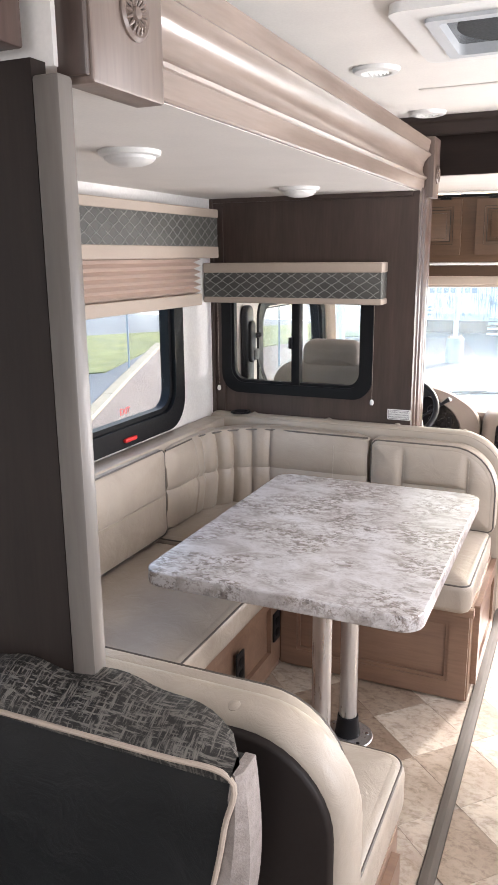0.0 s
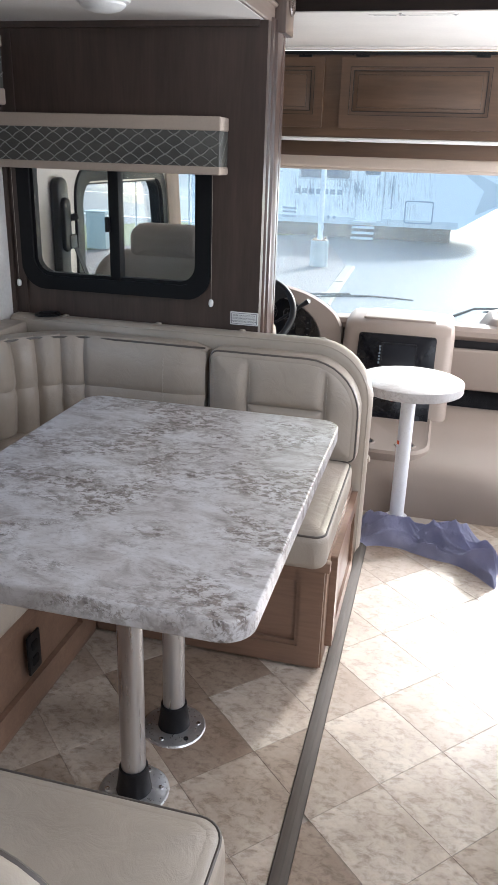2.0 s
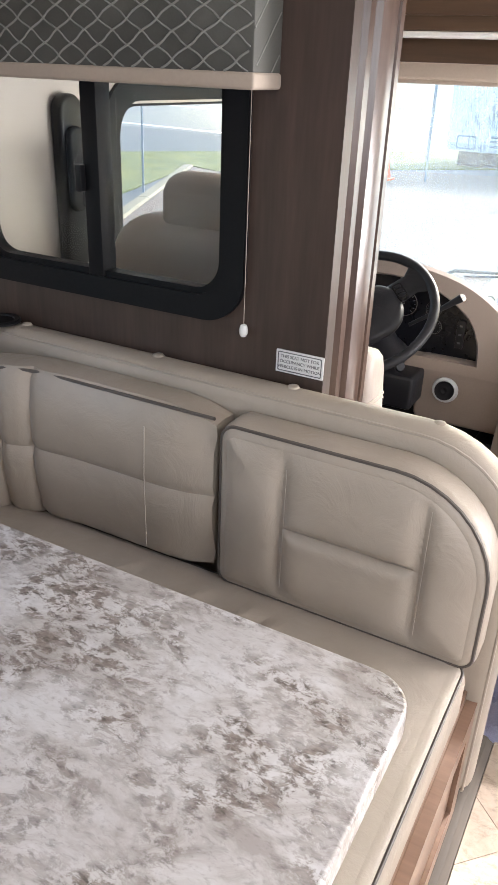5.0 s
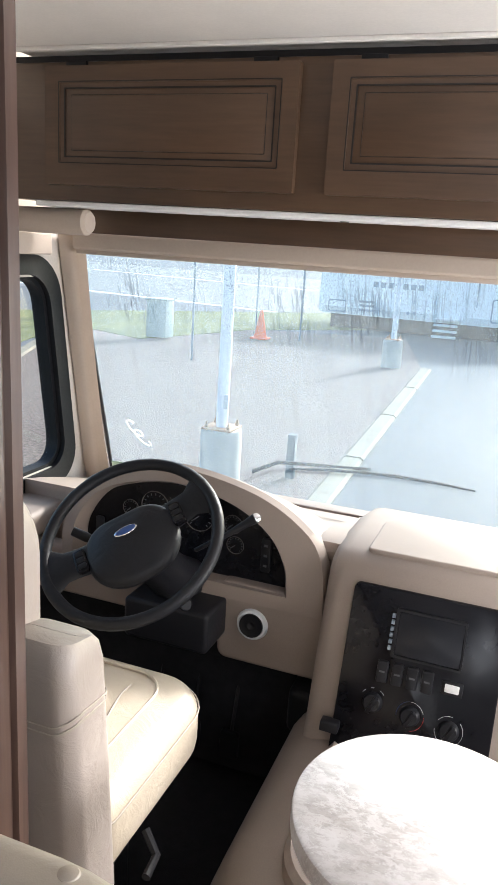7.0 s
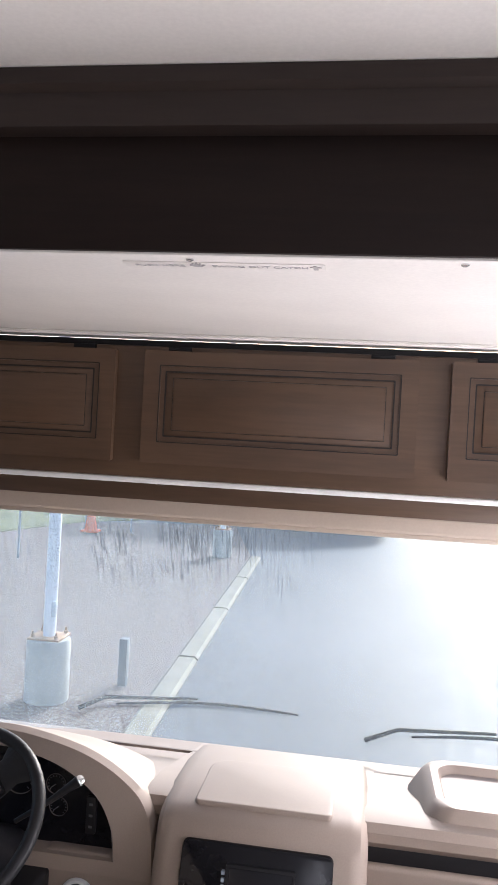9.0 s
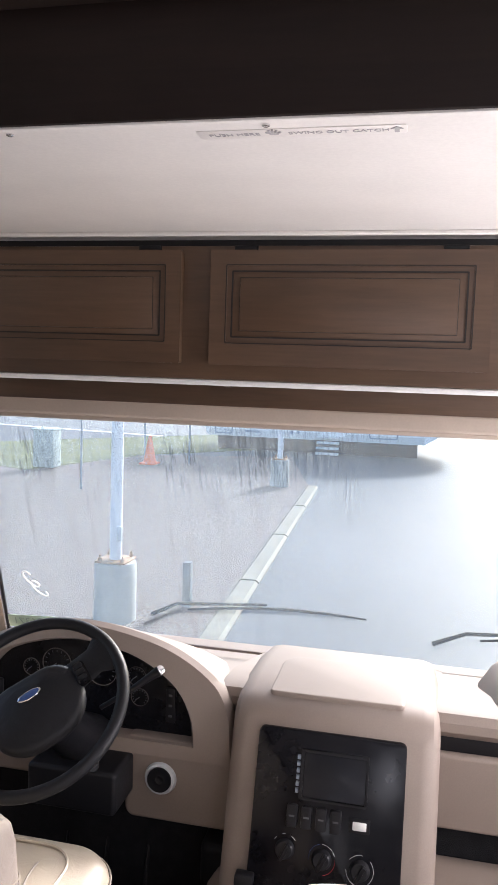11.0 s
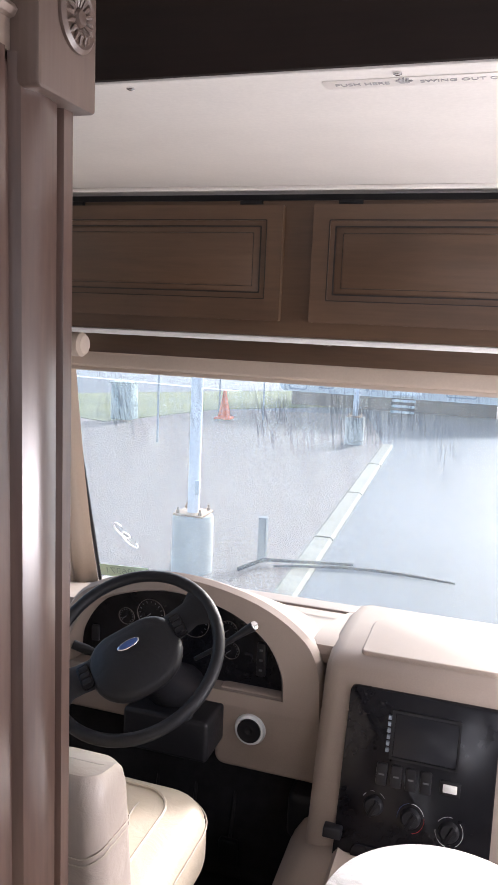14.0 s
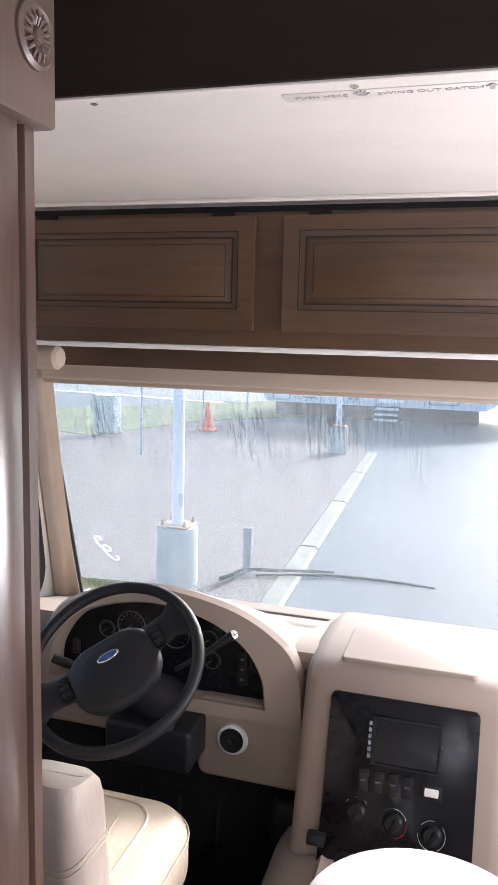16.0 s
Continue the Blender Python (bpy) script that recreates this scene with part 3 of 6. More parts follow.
def corner_block(y0, y1):
    t = thing("corner_block", (-0.45, (y0 + y1) / 2, 1.765), "greige wood corner block with carved rosette over the post", "corner block", "corner blocks")
    body = slab(y0, y1, 1.765, 1.995, -0.475, -0.424, (0.006, 0.006, 0.006, 0.006), 0.004, "x")
    # the front block takes the copy with shade in its colour
    finish = M_BLOCK if y0 < 2 else M_BLOCKSHADED
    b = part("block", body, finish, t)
    c = (-0.424, (y0 + y1) / 2 + (0.012 if y0 < 2 else 0.012), 1.855 if y0 > 2 else 1.872)
    ros = lathe([(0.036, 0), (0.036, 0.004), (0.031, 0.0075), (0.027, 0.005), (0.010, 0.004), (0.008, 0.009), (0.003, 0.0105), (0.001, 0.0105)], c, (1, 0, 0), 40)
    r = part("rosette", ros, finish, t, "carved round rosette")
    bm = bmesh.new()
    for k in range(16):
        a = 2 * math.pi * k / 16
        d = Vector((0, math.cos(a), math.sin(a)))
        tube([Vector(c) + d * 0.011 + Vector((0.005, 0, 0)), Vector(c) + d * 0.019 + Vector((0.0075, 0, 0)), Vector(c) + d * 0.028 + Vector((0.005, 0, 0))], [0.0012, 0.003, 0.0014], 6, bm=bm)
    part("petals", bm, finish, r)
    return t


corner_block(3.125, 3.243)
corner_block(0.821, 1.007)

# overhead drop-down bunk over the cab
bunk = thing("overcab_bunk", (-0.068, 3.9, 1.87), "drop-down bunk with dark walnut face and white underside over the cab", "bunk")
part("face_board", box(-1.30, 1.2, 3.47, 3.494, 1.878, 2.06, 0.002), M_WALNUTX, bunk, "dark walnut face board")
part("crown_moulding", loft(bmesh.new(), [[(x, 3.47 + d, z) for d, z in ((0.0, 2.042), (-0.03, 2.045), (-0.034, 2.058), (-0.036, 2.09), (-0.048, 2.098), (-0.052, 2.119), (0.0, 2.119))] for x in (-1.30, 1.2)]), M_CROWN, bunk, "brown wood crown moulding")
part("underside", slab(-1.30, 1.2, 3.478, 4.45, 1.874, 1.90, 0.01, 0.004), M_WHITE, bunk, "smooth white underside panel")
for x in (-1.02, -0.51, -0.111, 0.28, 0.68):
    part("screw", lathe([(0.006, 0), (0.006, -0.002), (0.003, -0.0035), (0.001, -0.0035)], (x, 3.497, 1.874), seg=12), M_CHROME, bunk)
part("edge_strip", box(-1.30, 1.2, 4.30, 4.318, 1.864, 1.8735, 0.002), M_WHITE, bunk)
sign = thing("catch_label", (-0.06, 3.535, 1.861), "clear label with grey writing and icons under the bunk", "label")
part("plate", slab(-0.22, 0.085, 3.515, 3.552, 1.8724, 1.8741, 0.003, 0.0008), M_WHITE, sign)
flip = Matrix.Translation((0, 0, 0)) @ Matrix.Rotation(math.pi, 4, "X")
text_plate("writing", "PUSH HERE", 0.0155, Matrix.Translation((-0.165, 3.533, 1.8719)) @ flip, M_LABELINK, sign)
text_plate("writing", "SWING OUT CATCH", 0.0155, Matrix.Translation((-0.012, 3.533, 1.8719)) @ flip, M_LABELINK, sign)
bm = slab(-0.113, -0.098, 3.524, 3.536, 1.8711, 1.8722, 0.004, 0.0004)
for k, (dx, dy) in enumerate(((-0.011, 0.006), (-0.006, 0.013), (0, 0.015), (0.006, 0.013), (0.011, 0.005))):
    tube([(-0.1055 + dx * 0.4, 3.53 - dy * 0.2, 1.8718), (-0.1055 + dx, 3.53 - dy, 1.8718)], 0.0017, 6, bm=bm)
part("palm_icon", bm, M_LABELINK, sign)
bm = prism([(0.062, 3.528), (0.071, 3.518), (0.080, 3.528), (0.0745, 3.528), (0.0745, 3.542), (0.0675, 3.542), (0.0675, 3.528)], "z", 1.8711, 1.8722)
part("arrow_icon", bm, M_LABELINK, sign)

# ---- floors ----
structure("floor", box(XL, XR + 0.08, YB, 3.62, -0.06, -0.012), M_GROUT, "floor of stone-look tiles laid diagonally", "floor")
structure("slide_floor", box(SLX, TRIM_X - 0.018, 0.8, BULK + 0.2, -0.06, -0.003), M_GROUT, "slide room floor of stone-look tiles laid diagonally", "floor")
prof = [(-0.0195, -0.012), (0.0195, -0.012), (0.0185, -0.005), (0.008, 0.001), (0.004, 0.006), (-0.004, 0.008), (-0.017, 0.007), (-0.0195, 0.001)]
structure("floor_trim", loft(bmesh.new(), [[(TRIM_X + x, y, z) for x, z in prof] for y in (0.6, BULK + 0.2)]), M_EDGE, "grey-brown edge strip of the slide floor", "trim")
structure("cab_floor", box(XL, XR, 3.62, 5.1, -0.30, -0.25), M_CARPET, "black carpet of the sunken cab floor", "floor")
structure("cab_step", box(XL, XR, 3.60, 3.62, -0.30, -0.0125), M_CARPET, "black carpeted step down to the cab", "step")
structure("firewall", box(XL, XR, 5.02, 5.06, -0.30, 0.42), M_CARPET, "dark firewall behind the dashboard", "wall")

# ---- windows of the slide room ----


def window(name, axis, d0, d1, u0, u1, w0, w1, fw, r, label, mulls=(), glass=M_GLASS):
    t = thing(name, put(axis, (u0 + u1) / 2, w0, (d0 + d1) / 2), label, "window", "", "structure")
    n = 8
    f = part("window_frame", frame_ring(rrect(u0, u1, w0, w1, (r,) * 4, n), rrect(u0 + fw, u1 - fw, w0 + fw, w1 - fw, (r * 0.75,) * 4, n), axis, d0, d1), M_RUBBER, t, "black rubber frame")
    step = part("inner_lip", frame_ring(rrect(u0 + fw * 0.55, u1 - fw * 0.55, w0 + fw * 0.55, w1 - fw * 0.55, (r * 0.85,) * 4, n), rrect(u0 + fw * 1.25, u1 - fw * 1.25, w0 + fw * 1.25, w1 - fw * 1.25, (r * 0.65,) * 4, n), axis,
                                        d0 + (d1 - d0) * 0.2, d1 - (d1 - d0) * 0.25), M_RUBBER, f)
    us = [u0 + fw] + [m for m in mulls] + [u1 - fw]
    for m in mulls:
        p, q = put(axis, m - 0.019, w0 + fw * 0.9, d0 + 0.004), put(axis, m + 0.019, w1 - fw * 0.9, d1 - 0.006)
        part("mullion", box(p[0], q[0], p[1], q[1], p[2], q[2], 0.003), M_RUBBER, t)
    dm = (d0 + d1) / 2
    for a, b in zip(us, us[1:]):
        g = part("pane", slab(a, b, w0 + fw * 0.9, w1 - fw * 0.9, dm - 0.002, dm + 0.002, r * 0.5, 0.0005, axis), glass, t)
        g.visible_shadow = False
    return t


def skew_window(t):
    """Rakes the forward edge of the cab window with the windscreen pillar."""
    for o in t.children_recursive:
        for v in o.data.vertices:
            if v.co.y > 4.2:
                v.co.y += (1.31 - v.co.z) * 0.16
    return t


w = window("window_1", "y", BULK - 0.014, BULK + 0.04, -1.318, -0.622, 0.942, 1.45, 0.046, 0.085, "black-framed sliding window in the dark end wall", (-0.965,))
part("latch", box(-0.992, -0.978, BULK - 0.026, BULK - 0.008, 1.15, 1.20, 0.003), M_BLACK, w)
window("window_2", "x", SLX - 0.055, SLX + 0.016, 1.26, 2.722, 0.846, 1.66, 0.075, 0.13, "black-framed emergency exit window of the slide room")
ex = thing("exit_label", (SLX - 0.01, 2.28, 0.95), "red writing on the window glass", "label")
text_plate("writing", "EXIT", 0.035, Matrix.Translation((SLX - 0.012, 2.30, 0.975)) @ Euler((radians(90), 0, radians(90))).to_matrix().to_4x4(), M_RED, ex)
hd = thing("window_latch", (SLX + 0.02, 2.27, 0.875), "red emergency latch on the black window frame", "latch")
part("lever", slab(2.235, 2.315, 0.868, 0.884, SLX + 0.017, SLX + 0.03, 0.006, 0.003, "x"), M_RED, hd)


def valance(axis, d_wall, d_front, u0, u1, w0, w1, band, label):
    """A window valance box: padded beige top and bottom rails with a patterned band between."""
    t = thing("window_valance", put(axis, (u0 + u1) / 2, w0, (d_wall + d_front) / 2), label, "valance", "window valances")
    lo, hi = min(d_wall, d_front), max(d_wall, d_front)
    s = 1 if d_front > d_wall else -1
    part("top_rail", slab(u0, u1, band[1], w1, lo, hi, 0.006, 0.005, axis), M_BEIGE, t)
    part("bottom_rail", slab(u0, u1, w0, band[0], lo, hi, 0.006, 0.005, axis), M_BEIGE, t)
    inset = 0.003
    lo2, hi2 = (lo, hi - inset) if s > 0 else (lo + inset, hi)
    bd = part("fabric_band", slab(u0 + 0.003, u1 - 0.003, band[0] - 0.002, band[1] + 0.002, lo2, hi2, 0.004, 0.003, axis), M_PATTERN, t, "grey fabric band with silver trellis")
    bm = bmesh.new()
    h = band[1] - band[0]
    front = (hi2 if s > 0 else lo2) + s * 0.0006
    cell = h / 1.75
    span = u1 - u0 - 0.008
    k = -3
    while k * cell < span + 2 * h:
        for sign in (1, -1):
            pts = []
            for i in range(19):
                w = i / 18 * h
                u = k * cell + sign * (w * 1.55 - h * 0.78) + 0.05 * cell * math.sin(2 * math.pi * w / cell * 2.0 + (0 if sign > 0 else math.pi))
                if 0.002 < u < span:
                    pts.append(put(axis, u0 + 0.004 + u, band[0] + w, front))
            if len(pts) > 2:
                tube(pts, 0.0021 if sign > 0 else 0.0015, 4, bm=bm)
        k += 1
    du = hi2 - lo2
    for k in range(-2, int(du / cell) + 3):
        pts = [put(axis, u1 - 0.0025, band[0] + i / 12 * h, lo2 + k * cell + i / 12 * h) for i in range(13) if lo2 < lo2 + k * cell + i / 12 * h < hi2]
        if len(pts) > 2:
            tube(pts, 0.0011, 4, bm=bm)
    part("trellis", bm, M_THREAD, bd, "silver trellis threads")["kind"] = "stuff"
    return t


valance("y", BULK, BULK - 0.095, -1.405 + 0.04, -0.570, 1.347, 1.515, (1.372, 1.474), "beige valance with grey trellis band over the end window")
valance("x", SLX, SLX + 0.085, 1.2, 2.93, 1.535, 1.735, (1.583, 1.70), "beige valance with grey trellis band over the exit window")

blind = thing("pleated_blind", (SLX + 0.04, 2.0, 1.35), "half-raised beige pleated blind hanging below the valance", "blind")
bm = bmesh.new()
prof = []
nz = 6
for k in range(nz * 2 + 1):
    z = 1.545 - 0.155 * k / (nz * 2)
    prof.append((SLX + (0.070 if k % 2 else 0.034), z))
back = [(x - 0.004, z) for x, z in reversed(prof)]
loft(bm, [[(x, y, z) for x, z in prof + back] for y in (1.3, 2.79)])
part("pleats", bm, M_BLIND, blind, "accordion pleats", smooth=False)
part("bottom_bar", slab(1.29, 2.795, 1.345, 1.392, SLX + 0.03, SLX + 0.07, 0.005, 0.004, "x"), M_BEIGE, blind)


def cord(name, x, y, z0, z1):
    t = thing(name, (x, y, z0), "thin blind cord ending in a clear plastic knob", "blind cord", "blind cords")
    part("string", tube([(x, y, z1), (x, y, z0 + 0.01)], 0.0009, 6), M_STITCH, t)
    part("knob", lathe([(0.002, 0.014), (0.006, 0.012), (0.0085, 0.004), (0.0085, -0.004), (0.005, -0.010), (0.001, -0.011)], (x, y, z0), seg=14), M_PLASTICWHITE, t)


cord("blind_cord", -0.618, BULK - 0.012, 0.935, 1.36)
cord("blind_cord", -1.336, BULK - 0.012, 0.955, 1.36)

st = thing("warning_label", (-0.503, BULK - 0.001, 0.868), "white warning label with grey print on the dark end wall", "label")
part("plate", slab(-0.552, -0.455, 0.868, 0.912, BULK - 0.002, BULK + 0.001, 0.002, 0.0005, "y"), M_PAPER, st)
part("border", frame_ring(rrect(-0.548, -0.459, 0.8715, 0.9085, (0.002,) * 4, 2), rrect(-0.5465, -0.4605, 0.873, 0.907, (0.002,) * 4, 2), "y", BULK - 0.0028, BULK - 0.0018), M_INK, st)
for i, line in enumerate(("THIS SEAT NOT FOR", "OCCUPANCY WHILE", "VEHICLE IS IN MOTION")):
    text_plate("writing", line, 0.0085, Matrix.Translation((-0.5035, BULK - 0.0025, 0.900 - 0.0100 * i)) @ Euler((radians(90), 0, 0)).to_matrix().to_4x4(), M_INK, st)

# ---- slide room and main ceiling fixtures ----


def puck_light(x, y):
    t = thing("ceiling_light", (x, y, SLIDE_CEIL - 0.03), "round white plastic dome light on the slide ceiling", "ceiling light", "dome lights")
    part("base", lathe([(0.001, 0), (0.074, 0), (0.075, -0.004), (0.072, -0.011), (0.066, -0.014), (0.001, -0.014)], (x, y, SLIDE_CEIL)), M_PLASTICWHITE, t)
    part("diffuser", lathe([(0.062, -0.013), (0.060, -0.02), (0.05, -0.028), (0.03, -0.034), (0.001, -0.036)], (x, y, SLIDE_CEIL)), M_PLASTICWHITE, t, "frosted white dome")


puck_light(-0.83, 1.54)
puck_light(-0.82, 2.66)


def air_vent(x, y):
    t = thing("ceiling_vent", (x, y, CEIL - 0.02), "round white louvred air vent in the ceiling", "air vent", "ceiling vents")
    part("flange", lathe([(0.042, -0.004), (0.048, -0.014), (0.055, -0.016), (0.070, -0.012), (0.076, -0.004), (0.077, 0), (0.042, 0)], (x, y, CEIL)), M_PLASTICWHITE, t)
    part("well", lathe([(0.045, -0.002), (0.001, -0.002), (0.001, -0.0005), (0.045, -0.0005)], (x, y, CEIL)), M_BLACK, t)
    for k in range(6):
        u = -0.034 + 0.0136 * k
        half = math.sqrt(max(0.044 ** 2 - u * u, 1e-5))
        bm = box(x + u - 0.0015, x + u + 0.0015, y - half, y + half, CEIL - 0.013, CEIL - 0.001)
        bmesh.ops.rotate(bm, verts=bm.verts[:], cent=(x + u, y, CEIL - 0.007), matrix=Matrix.Rotation(radians(30), 3, "Y"))
        part("slat", bm, M_PLASTICWHITE, t)


air_vent(-0.50, 2.50)
air_vent(-0.50, 3.33)

sk = thing("roof_vent", (-0.02, 2.12, CEIL - 0.03), "white framed roof vent with a dark fan opening", "roof vent")
part("flange", frame_ring(rrect(-0.31, 0.27, 1.86, 2.40, (0.04,) * 4, 6), rrect(-0.21, 0.17, 1.96, 2.30, (0.02,) * 4, 6), "z", CEIL - 0.025, CEIL - 0.001), M_PLASTICWHITE, sk)
part("inner_well", frame_ring(rrect(-0.235, 0.195, 1.935, 2.325, (0.02,) * 4, 6), rrect(-0.205, 0.165, 1.965, 2.295, (0.02,) * 4, 6), "z", CEIL - 0.035, CEIL - 0.0015), M_GREYPAINT, sk)
part("fan_ring", lathe([(0.15, -0.012), (0.165, -0.012), (0.165, -0.002), (0.15, -0.002)], (-0.02, 2.13, CEIL)), M_BLACK, sk)
part("cover", slab(-0.206, 0.166, 1.964, 2.296, CEIL - 0.006, CEIL - 0.0025, 0.02, 0.001), M_DARKGLASS, sk)

# ---- dinette ----
SEAT, BACK_Y = 0.47, 2.865


def bench_front():
    t = thing("dinette_bench_base", (-0.7, 2.7, 0), "brown wood dinette bench base with panelled doors", "bench base", "bench bases")
    part("body", box(-0.80, -0.085, 2.415, BULK - 0.003, 0.0, 0.365, 0.003), M_BENCHWOOD, t)
    # recessed panel of the aft face: rails and stiles proud of it
    f = part("face_frame", frame_ring(rrect(-0.785, -0.09, 0.01, 0.36, (0.002,) * 4, 1), rrect(-0.72, -0.155, 0.075, 0.30, (0.002,) * 4, 1), "y", 2.397, 2.4145), M_BENCHWOOD, t)
    part("panel_bead", frame_ring(rrect(-0.722, -0.153, 0.073, 0.302, (0.002,) * 4, 1), rrect(-0.708, -0.167, 0.087, 0.288, (0.002,) * 4, 1), "y", 2.404, 2.4145), M_BENCHWOOD, f)
    d = part("door", frame_ring(rrect(2.47, 2.96, 0.04, 0.345, (0.003,) * 4, 1), rrect(2.53, 2.90, 0.10, 0.29, (0.002,) * 4, 1), "x", -0.0845, -0.064), M_BENCHWOOD, t)
    part("door_panel", box(-0.0845, -0.073, 2.527, 2.903, 0.097, 0.293, 0.002), M_BENCHWOOD, d)
    part("top_cap", box(-0.30, -0.075, 2.385, 2.41, 0.335, 0.366, 0.003), M_BENCHWOOD, t)
    return t


bench_front()

t = thing("dinette_bench_base", (-1.1, 2.0, 0), "brown wood base of the long dinette bench with outlets", "bench base", "bench bases")
part("body", box(SLX + 0.002, -0.803, 1.0, BULK - 0.003, 0.0, 0.36, 0.003), M_BENCHWOOD, t)
f = part("face_frame", frame_ring(rrect(1.42, 2.39, 0.03, 0.345, (0.003,) * 4, 1), rrect(1.50, 2.30, 0.095, 0.28, (0.002,) * 4, 1), "x", -0.8025, -0.786), M_BENCHWOOD, t)
part("toe_rail", box(-0.8025, -0.792, 1.42, 2.40, 0.0, 0.028, 0.003), M_BENCHWOOD, t)
for y in (2.02, 2.345):
    o = thing("wall_outlet", (-0.785, y, 0.14), "black outlet plate on the bench base", "outlet", "outlets")
    part("plate", slab(y - 0.03, y + 0.03, 0.13, 0.245, -0.7855, -0.779, 0.006, 0.002, "x"), M_BLACK, o)
    for z in (0.165, 0.21):
        part("socket", slab(y - 0.016, y + 0.016, z - 0.014, z + 0.014, -0.7795, -0.777, 0.008, 0.0008, "x"), M_RUBBER, o)

t = thing("dinette_bench_base", (-0.6, 1.15, 0), "brown wood base of the rear dinette bench", "bench base", "bench bases")
part("body", box(-0.80, -0.085, 0.815, 1.325, 0.0, 0.34, 0.003), M_BENCHWOOD, t)
d = part("door", frame_ring(rrect(0.86, 1.27, 0.04, 0.32, (0.003,) * 4, 1), rrect(0.92, 1.21, 0.10, 0.26, (0.002,) * 4, 1), "x", -0.0845, -0.066), M_BENCHWOOD, t)
part("door_panel", box(-0.0845, -0.074, 0.918, 1.212, 0.098, 0.262, 0.002), M_BENCHWOOD, d)


def piping(pts, parent, r=0.0035, closed=False):
    return part("piping", tube(pts, r, 6, closed), M_PIPING, parent)


def seat_cushion(name, x0, x1, y0, y1, z0, z1, label, radii, seams=(), pipe=True):
    t = thing(name, ((x0 + x1) / 2, (y0 + y1) / 2, z0), label, "seat cushion", "dinette seat cushions")
    part("pad", slab(x0, x1, y0, y1, z0, z1, radii, 0.028, "z", 6), M_LEATHER, t)

    def top(u, w, rim):
        h = 0.016 * (1 - math.exp(-rim / 0.05)) + 0.0035 * noise.noise((u * 7, w * 7, 2.0)) * min(1, rim / 0.05)
        for cx, cy, dx, dy, ln in seams:
            f = (w - cy) / (dy * ln)
            if 0 < f < 1:
                c = cx + dx * f * ln + 0.012 * math.sin(f * 3)
                h += math.sin(math.pi * f) * (0.019 * math.exp(-((u - c) / 0.014) ** 2) - 0.011 * math.exp(-((u - c - 0.032) / 0.016) ** 2))
        return h
    part("top_face", puff_grid("z", x0 + 0.028, x1 - 0.028, y0 + 0.028, y1 - 0.028, tuple(max(r - 0.028, 0.002) for r in ((radii,) * 4 if isinstance(radii, (int, float)) else radii)), z1, 1, top, 110, 40), M_LEATHER, t)
    rad = tuple(max(r, 0.029) for r in ((radii,) * 4 if isinstance(radii, (int, float)) else radii))
    if pipe:
        piping([(u, w, z1 - 0.009) for u, w in rrect(x0, x1, y0, y1, rad, 6, 0.0075)], t, 0.0032, True)
    return t


seat_cushion("seat_cushion", SLX + 0.06, -0.082, 2.325, BACK_Y + 0.03, 0.366, SEAT + 0.008, "taupe leather seat cushion on the front bench, piping coloured as its shadow line", 0.04, ((-0.66, 2.45, 0.25, 1.0, 0.38), (-0.575, 2.44, 0.3, 1.0, 0.38), (-0.47, 2.50, 0.2, 1.0, 0.30), (-0.80, 2.46, 0.15, 1.0, 0.36)))
seat_cushion("seat_cushion", SLX + 0.06, -0.735, 1.42, 2.318, 0.361, SEAT - 0.004, "long taupe leather seat cushion against the slide wall", 0.04)
seat_cushion("seat_cushion", -0.80, -0.082, 0.99, 1.405, 0.341, SEAT - 0.004, "taupe leather seat cushion on the rear bench, piping coloured as its shadow line", 0.05)


def back_outline(x0, x1, z0, z1, r, inset=0.0, n=7):
    return rrect(x0, x1, z0, z1, r, n, inset)


# front bench: padded back shell, with the aisle end rounded over
def shell(name, y0, y1, x0, x1, z0, z1, label, dark_aft):
    t = thing(name, ((x0 + x1) / 2, (y0 + y1) / 2, z0), label, "bench back", "bench backs")
    part("shell", slab(x0, x1, z0, z1, y0, y1, (0.01, 0.015, 0.20, 0.02), 0.03, "y", 10), M_LEATHER, t)
    return t


sh = shell("bench_back", 2.945, BULK - 0.002, SLX + 0.01, -0.045, 0.10, 0.855, "taupe leather bench back shell with buttons along its rim", False)
rim = rrect(SLX + 0.01, -0.045, 0.10, 0.855, (0.01, 0.015, 0.20, 0.02), 10)
for x, z in ((-1.15, 0.856), (-0.80, 0.856), (-0.50, 0.856), (-0.225, 0.851), (-0.052, 0.68), (-0.0445, 0.45)):
    nrm = (0, 0, 1) if z > 0.8 else (1, 0, 0.25)
    part("button", lathe([(0.001, -0.004), (0.011, -0.004), (0.0125, 0.001), (0.010, 0.005), (0.005, 0.007), (0.0005, 0.0073)], (x, 2.995, z - (0.003 if z > 0.8 else 0) + (0.001 if -0.24 < x < -0.2 else 0)), nrm, 16), M_LEATHER, sh)
piping([(u, 2.952, w) for u, w in rrect(SLX + 0.01, -0.045, 0.10, 0.855, (0.01, 0.015, 0.20, 0.02), 10, 0.012)][11:34], sh, 0.003).data.materials[0] = M_LEATHER


